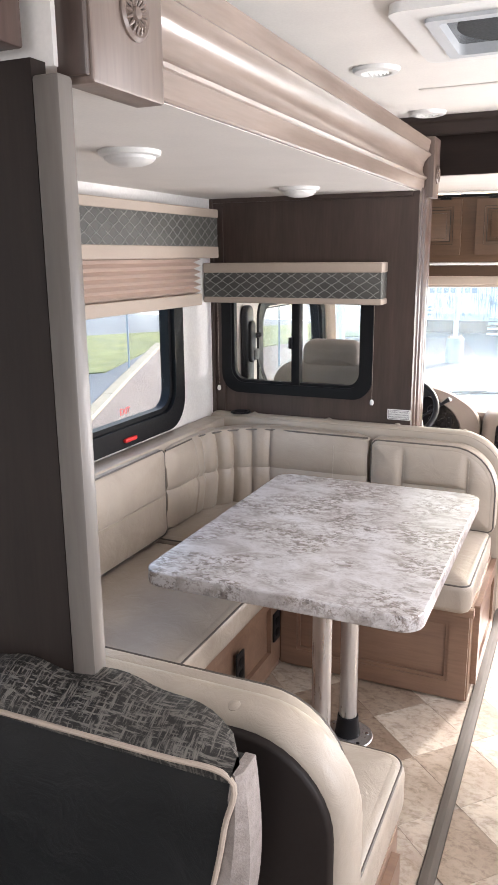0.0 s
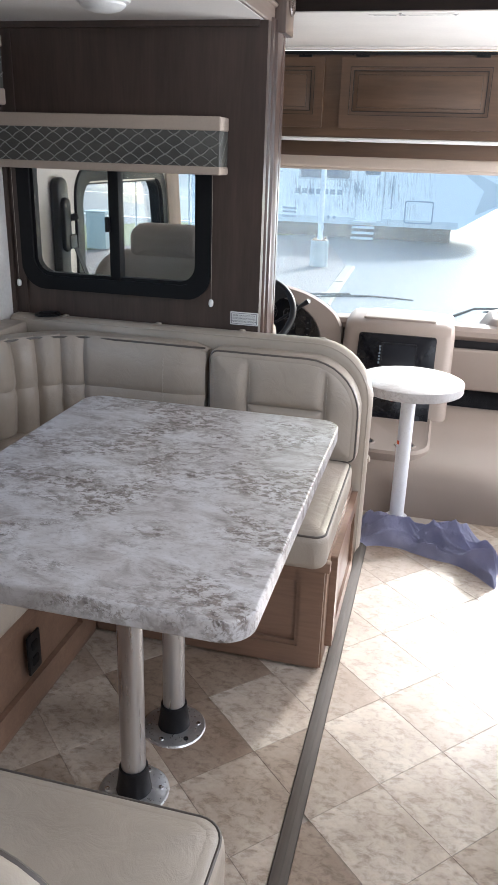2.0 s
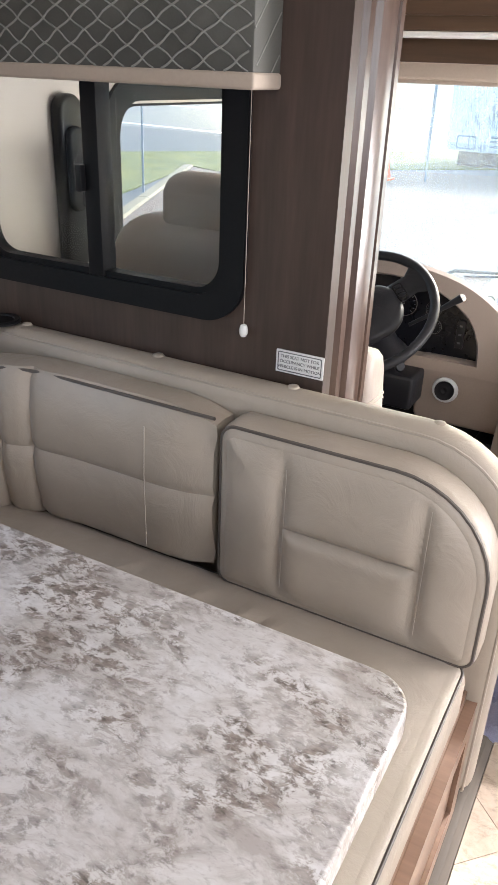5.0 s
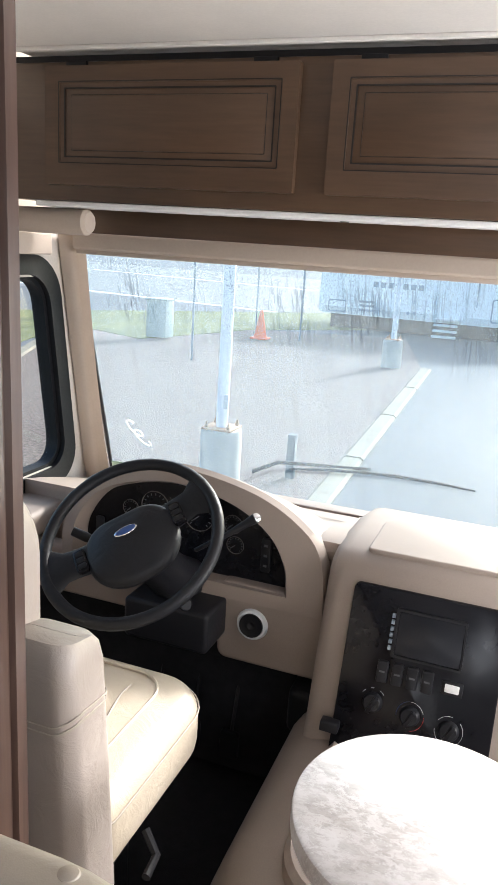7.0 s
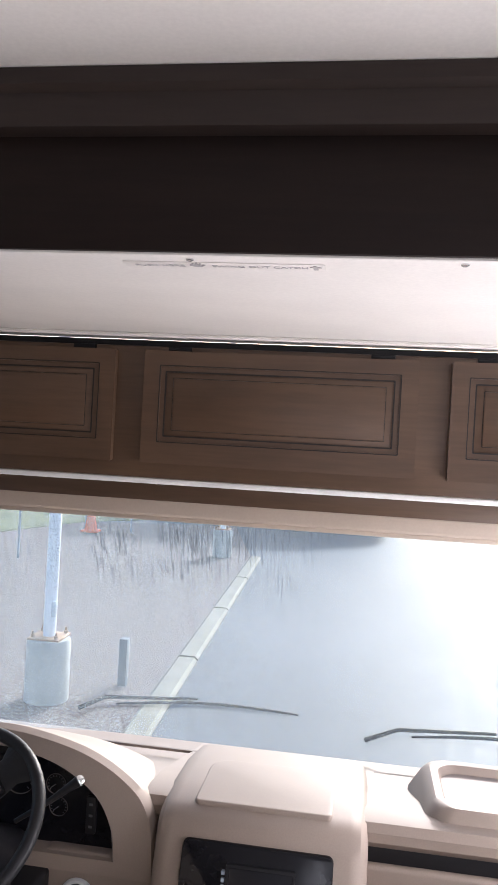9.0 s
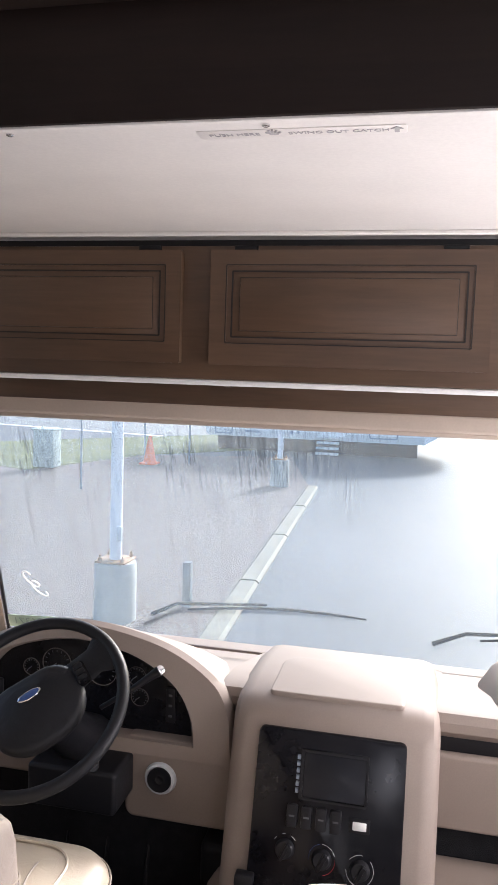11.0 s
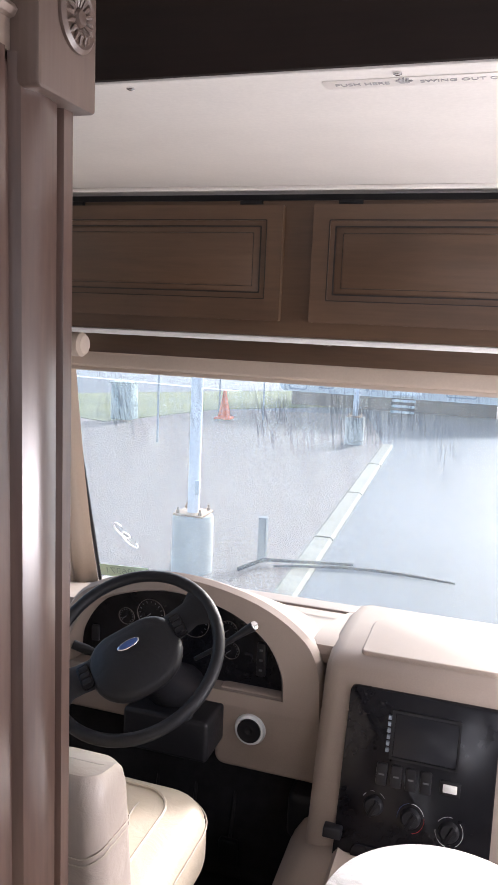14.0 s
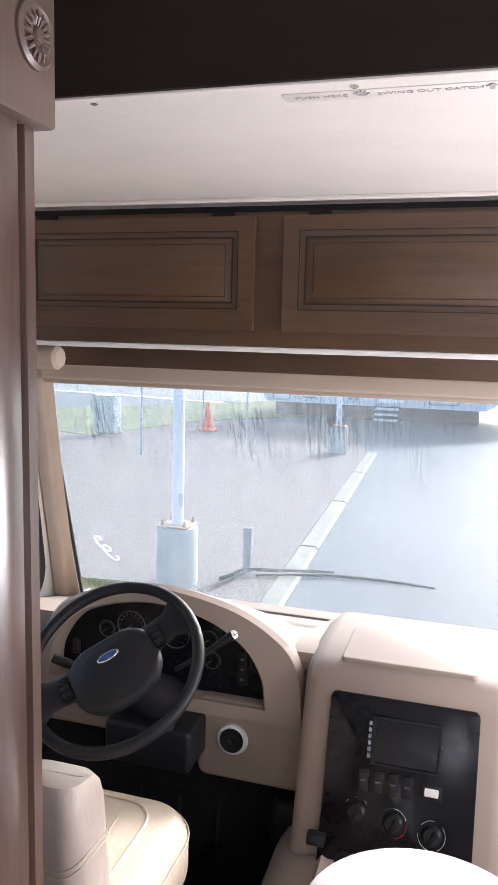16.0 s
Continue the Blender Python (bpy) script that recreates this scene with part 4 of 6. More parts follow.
def back_cushion(x0, x1, radii, label, y0=BACK_Y - 0.006, y1=2.947, z0=SEAT + 0.004, z1=0.818, facing=-1, panels=True):
    t = thing("back_cushion", ((x0 + x1) / 2, (y0 + y1) / 2, z0), label, "back cushion", "dinette back cushions")
    part("pad", slab(x0, x1, z0, z1, y0, y1, radii, 0.022, "y", 9), M_LEATHER, t)
    yy = y0 if facing < 0 else y1
    s = facing
    w = x1 - x0
    xa, xb, zm = x0 + 0.27 * w, x0 + 0.77 * w, (z0 + z1) / 2

    def face(u, v, rim):
        d = rim
        g = min(abs(u - xa), abs(u - xb))
        if xa < u < xb:
            g = min(g, abs(v - zm) * 1.6)
        h = 0.020 * (1 - math.exp(-d / 0.035)) * (1 - 0.85 * math.exp(-(g / 0.016) ** 1.4))
        return max(h + 0.002 * noise.noise((u * 9, v * 9, 1.0)) * min(1, d / 0.04), 0.0003)
    part("front_face", puff_grid("y", x0 + 0.022, x1 - 0.022, z0 + 0.022, z1 - 0.022, tuple(max(r - 0.022, 0.002) for r in radii), yy, s, face, 90, 60), M_LEATHER, t)
    piping([(u, yy - s * 0.007, v) for u, v in rrect(x0, x1, z0, z1, tuple(max(r, 0.023) for r in radii), 9, 0.006)], t, 0.0035, True)
    for x in (xa, xb):
        part("stitch_line", tube([(x + 0.009, yy + s * 0.0125, z0 + 0.05 + f * (z1 - z0 - 0.10)) for f in (0, 0.25, 0.5, 0.75, 1)], 0.0007, 4), M_STITCH, t)
    return t


back_cushion(-0.580, -0.074, (0.03, 0.03, 0.18, 0.035), "taupe leather back cushion with stitched panels and rounded corner")


def corner_cushion():
    """One continuous cushion that curves through the corner, gathered in pleats."""
    t = thing("corner_cushion", (-1.2, 2.7, SEAT + 0.01), "taupe leather corner back cushion gathered in pleats", "back cushion", "dinette back cushions")
    path = []
    r, cx, cy = 0.28, -1.25 + 0.28, BACK_Y - 0.28
    for k in range(7):
        path.append((-1.25, 2.375 + (cy - 2.375) * k / 6, -1, 0, 0))
    for k in range(1, 97):
        a = math.pi - math.pi / 2 * k / 96
        path.append((cx + r * math.cos(a), cy + r * math.sin(a), math.cos(a), math.sin(a), k / 96))
    for k in range(1, 8):
        path.append((cx + (-0.592 - cx) * k / 7, BACK_Y, 0, 1, 0))
    z0, z1 = SEAT + 0.012, 0.825
    rings = []
    n = len(path)
    for i, (x, y, nx, ny, f) in enumerate(path):
        end = min(i, n - 1 - i)
        shrink = {0: 0.022, 1: 0.006}.get(end, 0.0)
        pleat = 0.024 * math.sin(f * math.pi) ** 0.6 * (1 - abs(math.sin(f * math.pi * 5.5 + 0.4))) ** 1.6 if f else 0.0
        ring = []
        sec = [(0.075, z0 + shrink), (0.01, z0 + shrink), (-0.004 + shrink, z0 + 0.02 + shrink), (-0.018 + shrink, z0 + 0.10), (-0.022 + shrink, (z0 + z1) / 2 - 0.02), (-0.012 + shrink, (z0 + z1) / 2), (-0.022 + shrink, (z0 + z1) / 2 + 0.02),
               (-0.018 + shrink, z1 - 0.08), (-0.006 + shrink, z1 - 0.025 - shrink), (0.012, z1 - 0.004 - shrink), (0.04, z1 - shrink), (0.075, z1 - 0.004 - shrink)]
        for d, z in sec:
            dd = d + (pleat - 0.006 * (1 if f else 0)) * (1 if d < 0.03 else 0)
            ring.append((x + nx * dd, y + ny * dd, z))
        rings.append(ring)
    part("pad", loft(bmesh.new(), rings), M_LEATHER, t)
    piping([(x + nx * 0.006, y + ny * 0.006, z1 - 0.010) for x, y, nx, ny, f in path], t, 0.0035)
    part("stitch_line", tube([(-0.73, BACK_Y - 0.021, z0 + 0.03), (-0.73, BACK_Y - 0.0235, (z0 + z1) / 2 + 0.02), (-0.73, BACK_Y - 0.019, z1 - 0.05)], 0.001, 4), M_STITCH, t)


corner_cushion()
structure("bench_ledge", box(SLX + 0.001, -1.275, 1.05, 2.945, 0.365, 0.838, 0.012), M_LEATHER, "taupe leather ledge behind the bench backs", "ledge")
cup = thing("cup_holder", (-1.21, 2.965, 0.853), "black plastic cup holder in the corner ledge", "cup holder")
part("ring", lathe([(0.03, 0.0), (0.032, 0.004), (0.042, 0.005), (0.046, 0.002), (0.046, -0.002), (0.03, -0.002)], (-1.21, 2.975, 0.859)), M_BLACK, cup)
part("well", lathe([(0.001, 0.0012), (0.031, 0.0012), (0.031, -0.001), (0.001, -0.001)], (-1.21, 2.975, 0.859)), M_RUBBER, cup)

lb = thing("back_cushion", (-1.15, 1.8, SEAT), "long taupe leather back cushion below the exit window", "back cushion", "dinette back cushions")
part("pad", slab(1.36, 2.370, SEAT + 0.008, 0.828, -1.310, -1.252, 0.03, 0.0155, "x", 6, (0, 0.02)), M_LEATHER, lb)
part("seam", tube([(-1.232, 1.42 + 0.90 * k / 6, 0.655) for k in range(7)], 0.003, 6), M_LEATHER, lb)
piping([(-1.257, u, w) for u, w in rrect(1.36, 2.370, SEAT + 0.008, 0.828, (0.03,) * 4, 6, 0.004)], lb, 0.0035, True)

# rear bench back, seen from behind
sh = thing("bench_back", (-0.6, 0.87, 0.3), "taupe leather bench back with dark vinyl rear panel and buttons", "bench back", "bench backs")
part("shell", slab(-0.80, -0.055, 0.30, 0.862, 0.845, 0.93, (0.01, 0.01, 0.17, 0.02), 0.028, "y", 10), M_LEATHER, sh)
part("rear_panel", slab(-0.79, -0.082, 0.02, 0.838, 0.832, 0.856, (0.01, 0.01, 0.15, 0.02), 0.008, "y", 10), M_DARKBACK, sh, "dark brown vinyl rear panel")
for x, z, nrm in ((-0.50, 0.853, (0, -0.35, 1)), (-0.255, 0.853, (0, -0.35, 1)), (-0.068, 0.69, (1, -0.35, 0.1)), (-0.068, 0.45, (1, -0.35, 0))):
    part("button", lathe([(0.001, -0.004), (0.011, -0.004), (0.0125, 0.001), (0.010, 0.005), (0.005, 0.007), (0.0005, 0.0073)], (x, 0.868, z + 0.003), nrm, 16), M_LEATHER, sh)
back_cushion(-0.78, -0.10, (0.03, 0.03, 0.15, 0.03), "taupe leather back cushion of the rear bench", 0.932, 1.0, SEAT, 0.83, 1)

# armchair behind the rear bench
ch = thing("armchair", (-0.45, 0.45, 0.0), "black leather armchair back draped with dark tweed fabric", "armchair")
CX = [-1.05 + 0.875 * k / 40 for k in range(41)]     # stations along the chair's back


def chair_depth(x):
    f = min(max((-0.175 - x) / 0.27, 0.0), 1.0)
    return 0.012 + 0.085 * math.sqrt(1 - (1 - f) ** 2)


def chair_edge(z):
    """The sloping aisle edge of the rear panel."""
    return -0.176 - 0.28 * max(0.0, 0.879 - z) + 0.02 * math.sin((0.879 - z) * 7)


rows = []
for k in range(25):
    z = 0.36 + 0.521 * k / 24
    xe = chair_edge(z)
    rows.append([(-1.05 + (xe + 1.05) * i / 40, 0.700 - 0.016 * math.sin(math.pi * k / 24) - 0.007 * noise.noise((i * 0.10 + k * 0.06, k * 0.16, 0.5)), z) for i in range(41)] + [(xe, 0.74, z), (-1.05, 0.74, z)])
part("back", loft(bmesh.new(), rows), M_BLACKLEATHER, ch, "black leather rear panel")
part("base", box(-1.0, -0.30, 0.20, 0.70, 0.0, 0.355, 0.02), M_BLACKLEATHER, ch)
rows = []
for k, x in enumerate(CX):
    d = chair_depth(x)
    w = 0.004 * math.sin(k * 0.9) + 0.005 * noise.noise((k * 0.3, 1.0, 2.0))
    rows.append([(x, 0.690, 0.868), (x, 0.686, 0.884 + w * 0.5), (x, 0.694, 0.893 + w), (x, 0.700 + d * 0.5, 0.900 + d * 0.22 + w), (x, 0.700 + d * 0.92, 0.897 + d * 0.28 + w), (x, 0.702 + d, 0.885), (x, 0.702 + d, 0.60), (x, 0.742, 0.60), (x, 0.742, 0.868)])
part("top_cover", loft(bmesh.new(), rows), M_TWEED, ch, "dark tweed fabric along the top")
rows = []
for k in range(25):
    z = 0.36 + 0.522 * k / 24
    xe = chair_edge(z)
    w = 0.012 + 0.045 * math.sin(math.pi * min(1.0, (0.885 - z) / 0.30) * 0.5)
    rows.append([(xe - 0.002, 0.694, z), (xe + w * 0.5, 0.690, z), (xe + w, 0.702, z), (xe + w, 0.742, z), (xe - 0.002, 0.742, z)])
part("side_cover", loft(bmesh.new(), rows), M_LIGHTTWEED, ch, "pale ribbed fabric side")
part("welt", tube(dense([(-1.05, 0.686, 0.879), (-0.6, 0.685, 0.880), (-0.30, 0.685, 0.884), (-0.178, 0.688, 0.879)] + [(chair_edge(z) + 0.002, 0.687, z) for z in (0.80, 0.70, 0.58, 0.42)]), 0.0042, 8), M_BEIGE, ch)

# dinette table
tb = thing("dinette_table", (-0.46, 2.0, 0), "rectangular stone-look laminate dinette table on two metal legs", "table")
part("tabletop", slab(-0.828, -0.090, 1.500, 2.505, 0.700, 0.741, 0.055, 0.005, "z", 8), M_LAMINATE, tb)


def table_leg(x, y):
    part("leg", lathe([(0.0285, 0.05), (0.0285, 0.699)], (x, y, 0), seg=28), M_ALU, tb)
    b = part("collar", lathe([(0.03, 0.008), (0.042, 0.010), (0.040, 0.02), (0.0355, 0.055), (0.034, 0.075), (0.0285, 0.077)], (x, y, 0), seg=28), M_BLACK, tb, "black plastic collar")
    fl = part("foot_flange", lathe([(0.001, 0.0), (0.082, 0.0), (0.0835, 0.003), (0.080, 0.007), (0.045, 0.011), (0.001, 0.011)], (x, y, -0.002), seg=36), M_ALU, tb, "round aluminium floor flange")
    for k in range(6):
        a = 2 * math.pi * (k + 0.3) / 6
        part("screw", lathe([(0.001, 0.0), (0.0065, 0.0), (0.006, 0.003), (0.002, 0.004)], (x + 0.063 * math.cos(a), y + 0.063 * math.sin(a), 0.0065), seg=10), M_BLACK if k == 5 else M_CHROME, fl)


table_leg(-0.415, 2.065)
table_leg(-0.432, 1.835)

# ---- round side table and towel ----
RT = (0.057, 3.52)
rt = thing("round_table", (*RT, 0), "round stone-look side table on a white metal pole", "table")
part("tabletop", lathe([(0.001, 0.562), (0.201, 0.562), (0.206, 0.566), (0.207, 0.571), (0.207, 0.594), (0.206, 0.599), (0.201, 0.602), (0.001, 0.602)], (*RT, 0), seg=64), M_PALELAMINATE, rt)
part("pole", lathe([(0.030, 0.0), (0.0285, 0.561)], (*RT, 0), seg=28), M_WHITEPOLE, rt, "white painted pole")
part("sticker", prism([(RT[0] + 0.0305 * math.cos(a), RT[1] + 0.0305 * math.sin(a)) for a in (3.5, 3.6, 3.7, 3.8, 3.9, 4.0)] + [(RT[0] + 0.027 * math.cos(a), RT[1] + 0.027 * math.sin(a)) for a in (4.0, 3.5)], "z", 0.33, 0.345), M_ORANGE, rt, "small orange warning sticker")
part("socket", lathe([(0.046, -0.01), (0.046, 0.004), (0.034, 0.008), (0.0315, 0.016)], (*RT, 0), seg=28), M_WHITEPOLE, rt)


def towel():
    t = thing("towel", (0.2, 3.3, 0), "crumpled blue-grey towel lying on the floor", "towel")
    bm = bmesh.new()
    nu, nv = 190, 90
    grid = []
    for i in range(nu + 1):
        row = []
        u = i / nu
        bend = max(0.0, u - 0.66) / 0.34
        mid = 3.345 + 0.02 * math.sin(u * 8) - 0.21 * bend ** 1.4
        wide = 0.27 - 0.05 * math.sin(u * 5) - 0.09 * bend
        for j in range(nv + 1):
            v = j / nv
            wob = noise.noise((u * 2.8, v * 1.6, 0.3))
            x = -0.085 + 0.54 * u + 0.03 * bend * (v - 0.5) + 0.018 * noise.noise((v * 4, u * 3, 4.0))
            y = mid + wide * (v - 0.5) + 0.012 * noise.noise((u * 7, v * 3, 8.0))
            ridge = 1 - abs(math.sin(v * 7.5 + 2.6 * wob + 1.7 * math.sin(u * 5.0)))
            small = 1 - abs(math.sin(v * 17 + u * 6 + 4 * wob))
            lump = max(0.0, 0.35 + noise.noise((u * 4.4, v * 2.2, 1.7)))
            rim = min(v, 1 - v, u * 1.8, (1 - u) * 1.8)
            edge = 1 - math.exp(-rim / 0.05)
            z = -0.0095 + edge * (0.010 + 0.055 * ridge ** 2 + 0.018 * small ** 2 + 0.050 * lump + 0.003 * noise.noise((u * 46, v * 24, 3)))
            row.append(bm.verts.new((x, y, z)))
        grid.append(row)
    for i in range(nu):
        for j in range(nv):
            bm.faces.new((grid[i][j], grid[i + 1][j], grid[i + 1][j + 1], grid[i][j + 1]))
    bmesh.ops.solidify(bm, geom=bm.faces[:], thickness=0.006)
    part("cloth", bm, M_TOWEL, t, crease=80)


towel()

# ---- cab: cabinets and header ----


def cabinet_door(x0, x1):
    z0, z1, y = 1.540, 1.832, 4.345
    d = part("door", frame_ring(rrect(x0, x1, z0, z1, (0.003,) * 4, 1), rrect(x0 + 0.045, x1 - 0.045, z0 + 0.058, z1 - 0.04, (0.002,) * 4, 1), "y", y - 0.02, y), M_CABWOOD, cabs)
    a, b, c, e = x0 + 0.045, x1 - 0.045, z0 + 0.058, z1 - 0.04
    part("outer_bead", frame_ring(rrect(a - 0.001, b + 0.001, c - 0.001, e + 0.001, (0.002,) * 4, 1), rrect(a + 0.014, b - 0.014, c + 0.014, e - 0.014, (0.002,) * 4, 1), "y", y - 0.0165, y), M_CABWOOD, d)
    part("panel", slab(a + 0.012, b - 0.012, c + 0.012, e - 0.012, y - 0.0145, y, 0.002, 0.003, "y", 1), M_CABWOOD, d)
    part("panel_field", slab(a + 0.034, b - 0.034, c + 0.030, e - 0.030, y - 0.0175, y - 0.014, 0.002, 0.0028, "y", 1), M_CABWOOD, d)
    for g, f, w in ((-0.0035, 0.0207, 0.0024), (0.0115, 0.0172, 0.0036), (0.0325, 0.0151, 0.0018)):
        gz = g if g < 0.03 else 0.0285
        part("groove", frame_ring(rrect(a + g, b - g, c + gz, e - gz, (0.002,) * 4, 1), rrect(a + g + w, b - g - w, c + gz + w, e - gz - w, (0.002,) * 4, 1), "y", y - f, y - f + 0.006), M_GLAZE, d)
    for x in (x0 + 0.09, x1 - 0.09):
        part("hinge", box(x - 0.03, x + 0.03, y - 0.012, y, z1 + 0.001, z1 + 0.012, 0.001), M_BLACK, d)


cabs = thing("overhead_cabinet", (-0.068, 4.5, 1.5), "brown wood overhead cabinet with three raised-panel doors over the windscreen", "cabinet")
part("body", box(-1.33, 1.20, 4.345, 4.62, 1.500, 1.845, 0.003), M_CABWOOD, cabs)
for x0 in (-1.197, -0.418, 0.361):
    cabinet_door(x0, x0 + 0.70)
# black strip draws the shade in the gap above the cabinet
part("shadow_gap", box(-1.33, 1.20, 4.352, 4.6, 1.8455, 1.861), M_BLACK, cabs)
part("light_strip", slab(-1.25, 1.20, 4.352, 4.47, 1.484, 1.499, 0.004, 0.003), M_PLASTICWHITE, cabs, "slim white light strip")
for x in (-0.375, 0.55):
    part("catch", lathe([(0.001, -0.003), (0.010, -0.003), (0.012, 0.0), (0.001, 0.0)], (x, 4.38, 1.4835), seg=14), M_CHROME, cabs)
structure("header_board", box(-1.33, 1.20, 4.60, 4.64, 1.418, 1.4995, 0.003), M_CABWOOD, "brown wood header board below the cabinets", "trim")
shd = thing("windscreen_shade", (-0.068, 4.68, 1.36), "beige roller shade cassette along the top of the windscreen", "shade")
part("cassette", slab(-1.33, 1.20, 1.366, 1.42, 4.645, 4.715, 0.012, 0.01, "y"), M_BEIGE, shd)
part("hem_bar", slab(-1.325, 1.195, 1.352, 1.368, 4.66, 4.69, 0.005, 0.004, "y"), M_BEIGE, shd)
tb2 = thing("side_shade_roll", (-1.25, 4.4, 1.42), "rolled beige side window shade", "shade")
part("roll", lathe([(0.001, 0), (0.030, 0.0), (0.036, 0.008), (0.036, 0.27), (0.028, 0.28), (0.001, 0.28)], (XL + 0.003, 4.42, 1.447), (1, 0, 0), 24), M_BEIGE, tb2)
part("flap", slab(3.9, 4.60, 1.345, 1.41, XL + 0.001, XL + 0.03, 0.006, 0.005, "x"), M_BEIGE, tb2)

skew_window(window("window_3", "x", XL - 0.065, XL + 0.012, 3.595, 4.66, 0.565, 1.345, 0.062, 0.13, "black-framed side window of the cab"))

# windscreen
WS = ((4.73, 1.42), (5.145, 0.585))


def on_glass(z):
    f = (z - WS[0][1]) / (WS[1][1] - WS[0][1])
    return WS[0][0] + f * (WS[1][0] - WS[0][0])


ws = thing("windscreen", (-0.068, 5.1, 0.585), "large raked windscreen wet with condensation streaks and drops", "window", "", "structure")
bm = bmesh.new()
rings = []
for k in range(17):
    f = k / 16
    x = -1.39 + f * 2.62
    e = abs(2 * f - 1) ** 3
    top, low = WS[0][0] + 0.02 * e, WS[1][0] - 0.17 * e
    rings.append([(x, top, WS[0][1]), (x, low + 0.06, WS[1][1] - 0.125), (x, low + 0.065, WS[1][1] - 0.125), (x, top + 0.005, WS[0][1])])
loft(bm, rings)
g = part("pane", bm, M_WETGLASS, ws)
g.visible_shadow = False
gl = part("rubber_edge", tube([(-1.382, on_glass(z) + 0.012 - 0.17 * (1.42 - z) / 0.835, z) for z in (1.40, 1.2, 1.0, 0.8, 0.6, 0.48)], 0.007, 6), M_BLACK, ws)
sq = thing("glass_squiggle", (-1.32, on_glass(0.69) - 0.05, 0.65), "white paint marker squiggle on the windscreen", "marking")
pts = []
for k in range(60):
    a = k / 59
    zz = 0.735 - 0.085 * a + 0.022 * math.sin(a * 13)
    pts.append((-1.285 + 0.045 * a + 0.022 * math.cos(a * 13 + 0.6), on_glass(zz) - 0.095 - 0.012 * (1 - a), zz))
part("stroke", tube(pts, 0.0032, 5), M_PLASTICWHITE, sq)
num = thing("stock_number_label", (-1.21, on_glass(0.575) - 0.08, 0.55), "pale green stock number sticker on the glass", "label")
ang = math.atan2(WS[1][0] - WS[0][0], WS[0][1] - WS[1][1])
gm = Matrix.Translation((-1.245, 4.955, 0.560)) @ Matrix.Rotation(radians(8), 4, "Z") @ Matrix.Rotation(math.pi / 2 + ang, 4, "X")
bm = slab(-0.098, 0.098, -0.030, 0.030, -0.001, 0.0005, 0.003, 0.0004)
bmesh.ops.transform(bm, matrix=gm, verts=bm.verts[:])
part("plate", bm, M_STICKER, num)
text_plate("digits", "2496371", 0.046, gm @ Matrix.Translation((0, 0, 0.0012)) @ Matrix.Diagonal((-1, 1, 1, 1)), M_STICKERINK, num)


def wiper(x0, x1, z0, z1, ax, az):
    t = thing("wiper", ((x0 + x1) / 2, on_glass(z0) + 0.03, min(z0, z1)), "black windscreen wiper resting on the glass", "wiper", "wipers")
    part("blade", tube([(x0 + (x1 - x0) * f, on_glass(z0 + (z1 - z0) * f) + 0.012 - 0.03 * abs((x0 + (x1 - x0) * f + 0.068) / 1.3) ** 2, z0 + (z1 - z0) * f + 0.02 * math.sin(f * math.pi)) for f in (0, 0.2, 0.4, 0.6, 0.8, 1)], [0.004, 0.006, 0.007, 0.007, 0.006, 0.004], 6), M_BLACK, t)
    part("arm", tube([(x0 + (x1 - x0) * 0.45, on_glass(z0) + 0.022, z0 + (z1 - z0) * 0.45 + 0.028), (x0 + (ax - x0) * 0.3, on_glass(z0) + 0.03, z0 + 0.012), (ax, on_glass(az) + 0.03, az)], [0.006, 0.008, 0.010], 6), M_BLACK, t)


wiper(-0.70, -0.02, 0.605, 0.64, -0.86, 0.555)
wiper(0.38, 1.02, 0.60, 0.62, 0.22, 0.555)

cu = thing("privacy_curtain", (-1.35, 4.72, 0.56), "beige privacy curtain gathered at the windscreen pillar", "curtain")
bm = bmesh.new()
rings = []
for z, w in ((1.41, 0.11), (1.2, 0.10), (0.95, 0.095), (0.7, 0.10), (0.50, 0.12)):
    lean = (1.41 - z) * 0.20
    ring = [(-1.392 + 0.028 + 0.016 * math.sin(k * 2.0), 4.66 + lean + w * k / 15, z) for k in range(16)]
    ring += [(-1.392, 4.66 + lean + w * k / 15, z) for k in reversed(range(16))]
    rings.append(ring)
part("cloth", loft(bm, rings), M_BEIGE, cu)

# ---- dashboard ----
dash = thing("dashboard", (-0.068, 4.7, 0.2), "tan moulded dashboard with instrument hood and raised centre console", "dashboard")
prof = [(4.46, 0.575), (4.40, 0.585), (4.372, 0.61), (4.37, 0.635), (4.385, 0.655), (4.43, 0.662), (4.55, 0.645), (4.75, 0.592), (5.01, 0.520), (5.175, 0.483), (5.175, 0.42), (4.46, 0.42)]
part("top", loft(bmesh.new(), [[(x, y, z) for y, z in prof] for x in (-0.37, 1.24)]), M_DASH, dash)
part("top", loft(bmesh.new(), [[(x, max(y, 4.47), z - (0.03 if z > 0.5 else 0.0)) for y, z in prof if y > 4.42] for x in (XL + 0.01, -0.371)]), M_DASH, dash)
part("defrost_slot", box(-0.75, 0.05, 4.985, 5.0, 0.518, 0.5275, 0.002), M_DASH, dash)
part("defrost_slot", box(0.25, 0.8, 4.985, 5.0, 0.518, 0.5275, 0.002), M_DASH, dash)
# instrument hood
HOOD = dense(((-1.15, 0.455), (-1.14, 0.60), (-1.05, 0.735), (-0.80, 0.812), (-0.56, 0.785), (-0.405, 0.712), (-0.335, 0.62), (-0.318, 0.455)), 7)
FACE = dense(((-1.095, 0.497), (-1.08, 0.60), (-0.99, 0.705), (-0.80, 0.757), (-0.62, 0.733), (-0.50, 0.665), (-0.447, 0.58), (-0.437, 0.497)), 7)


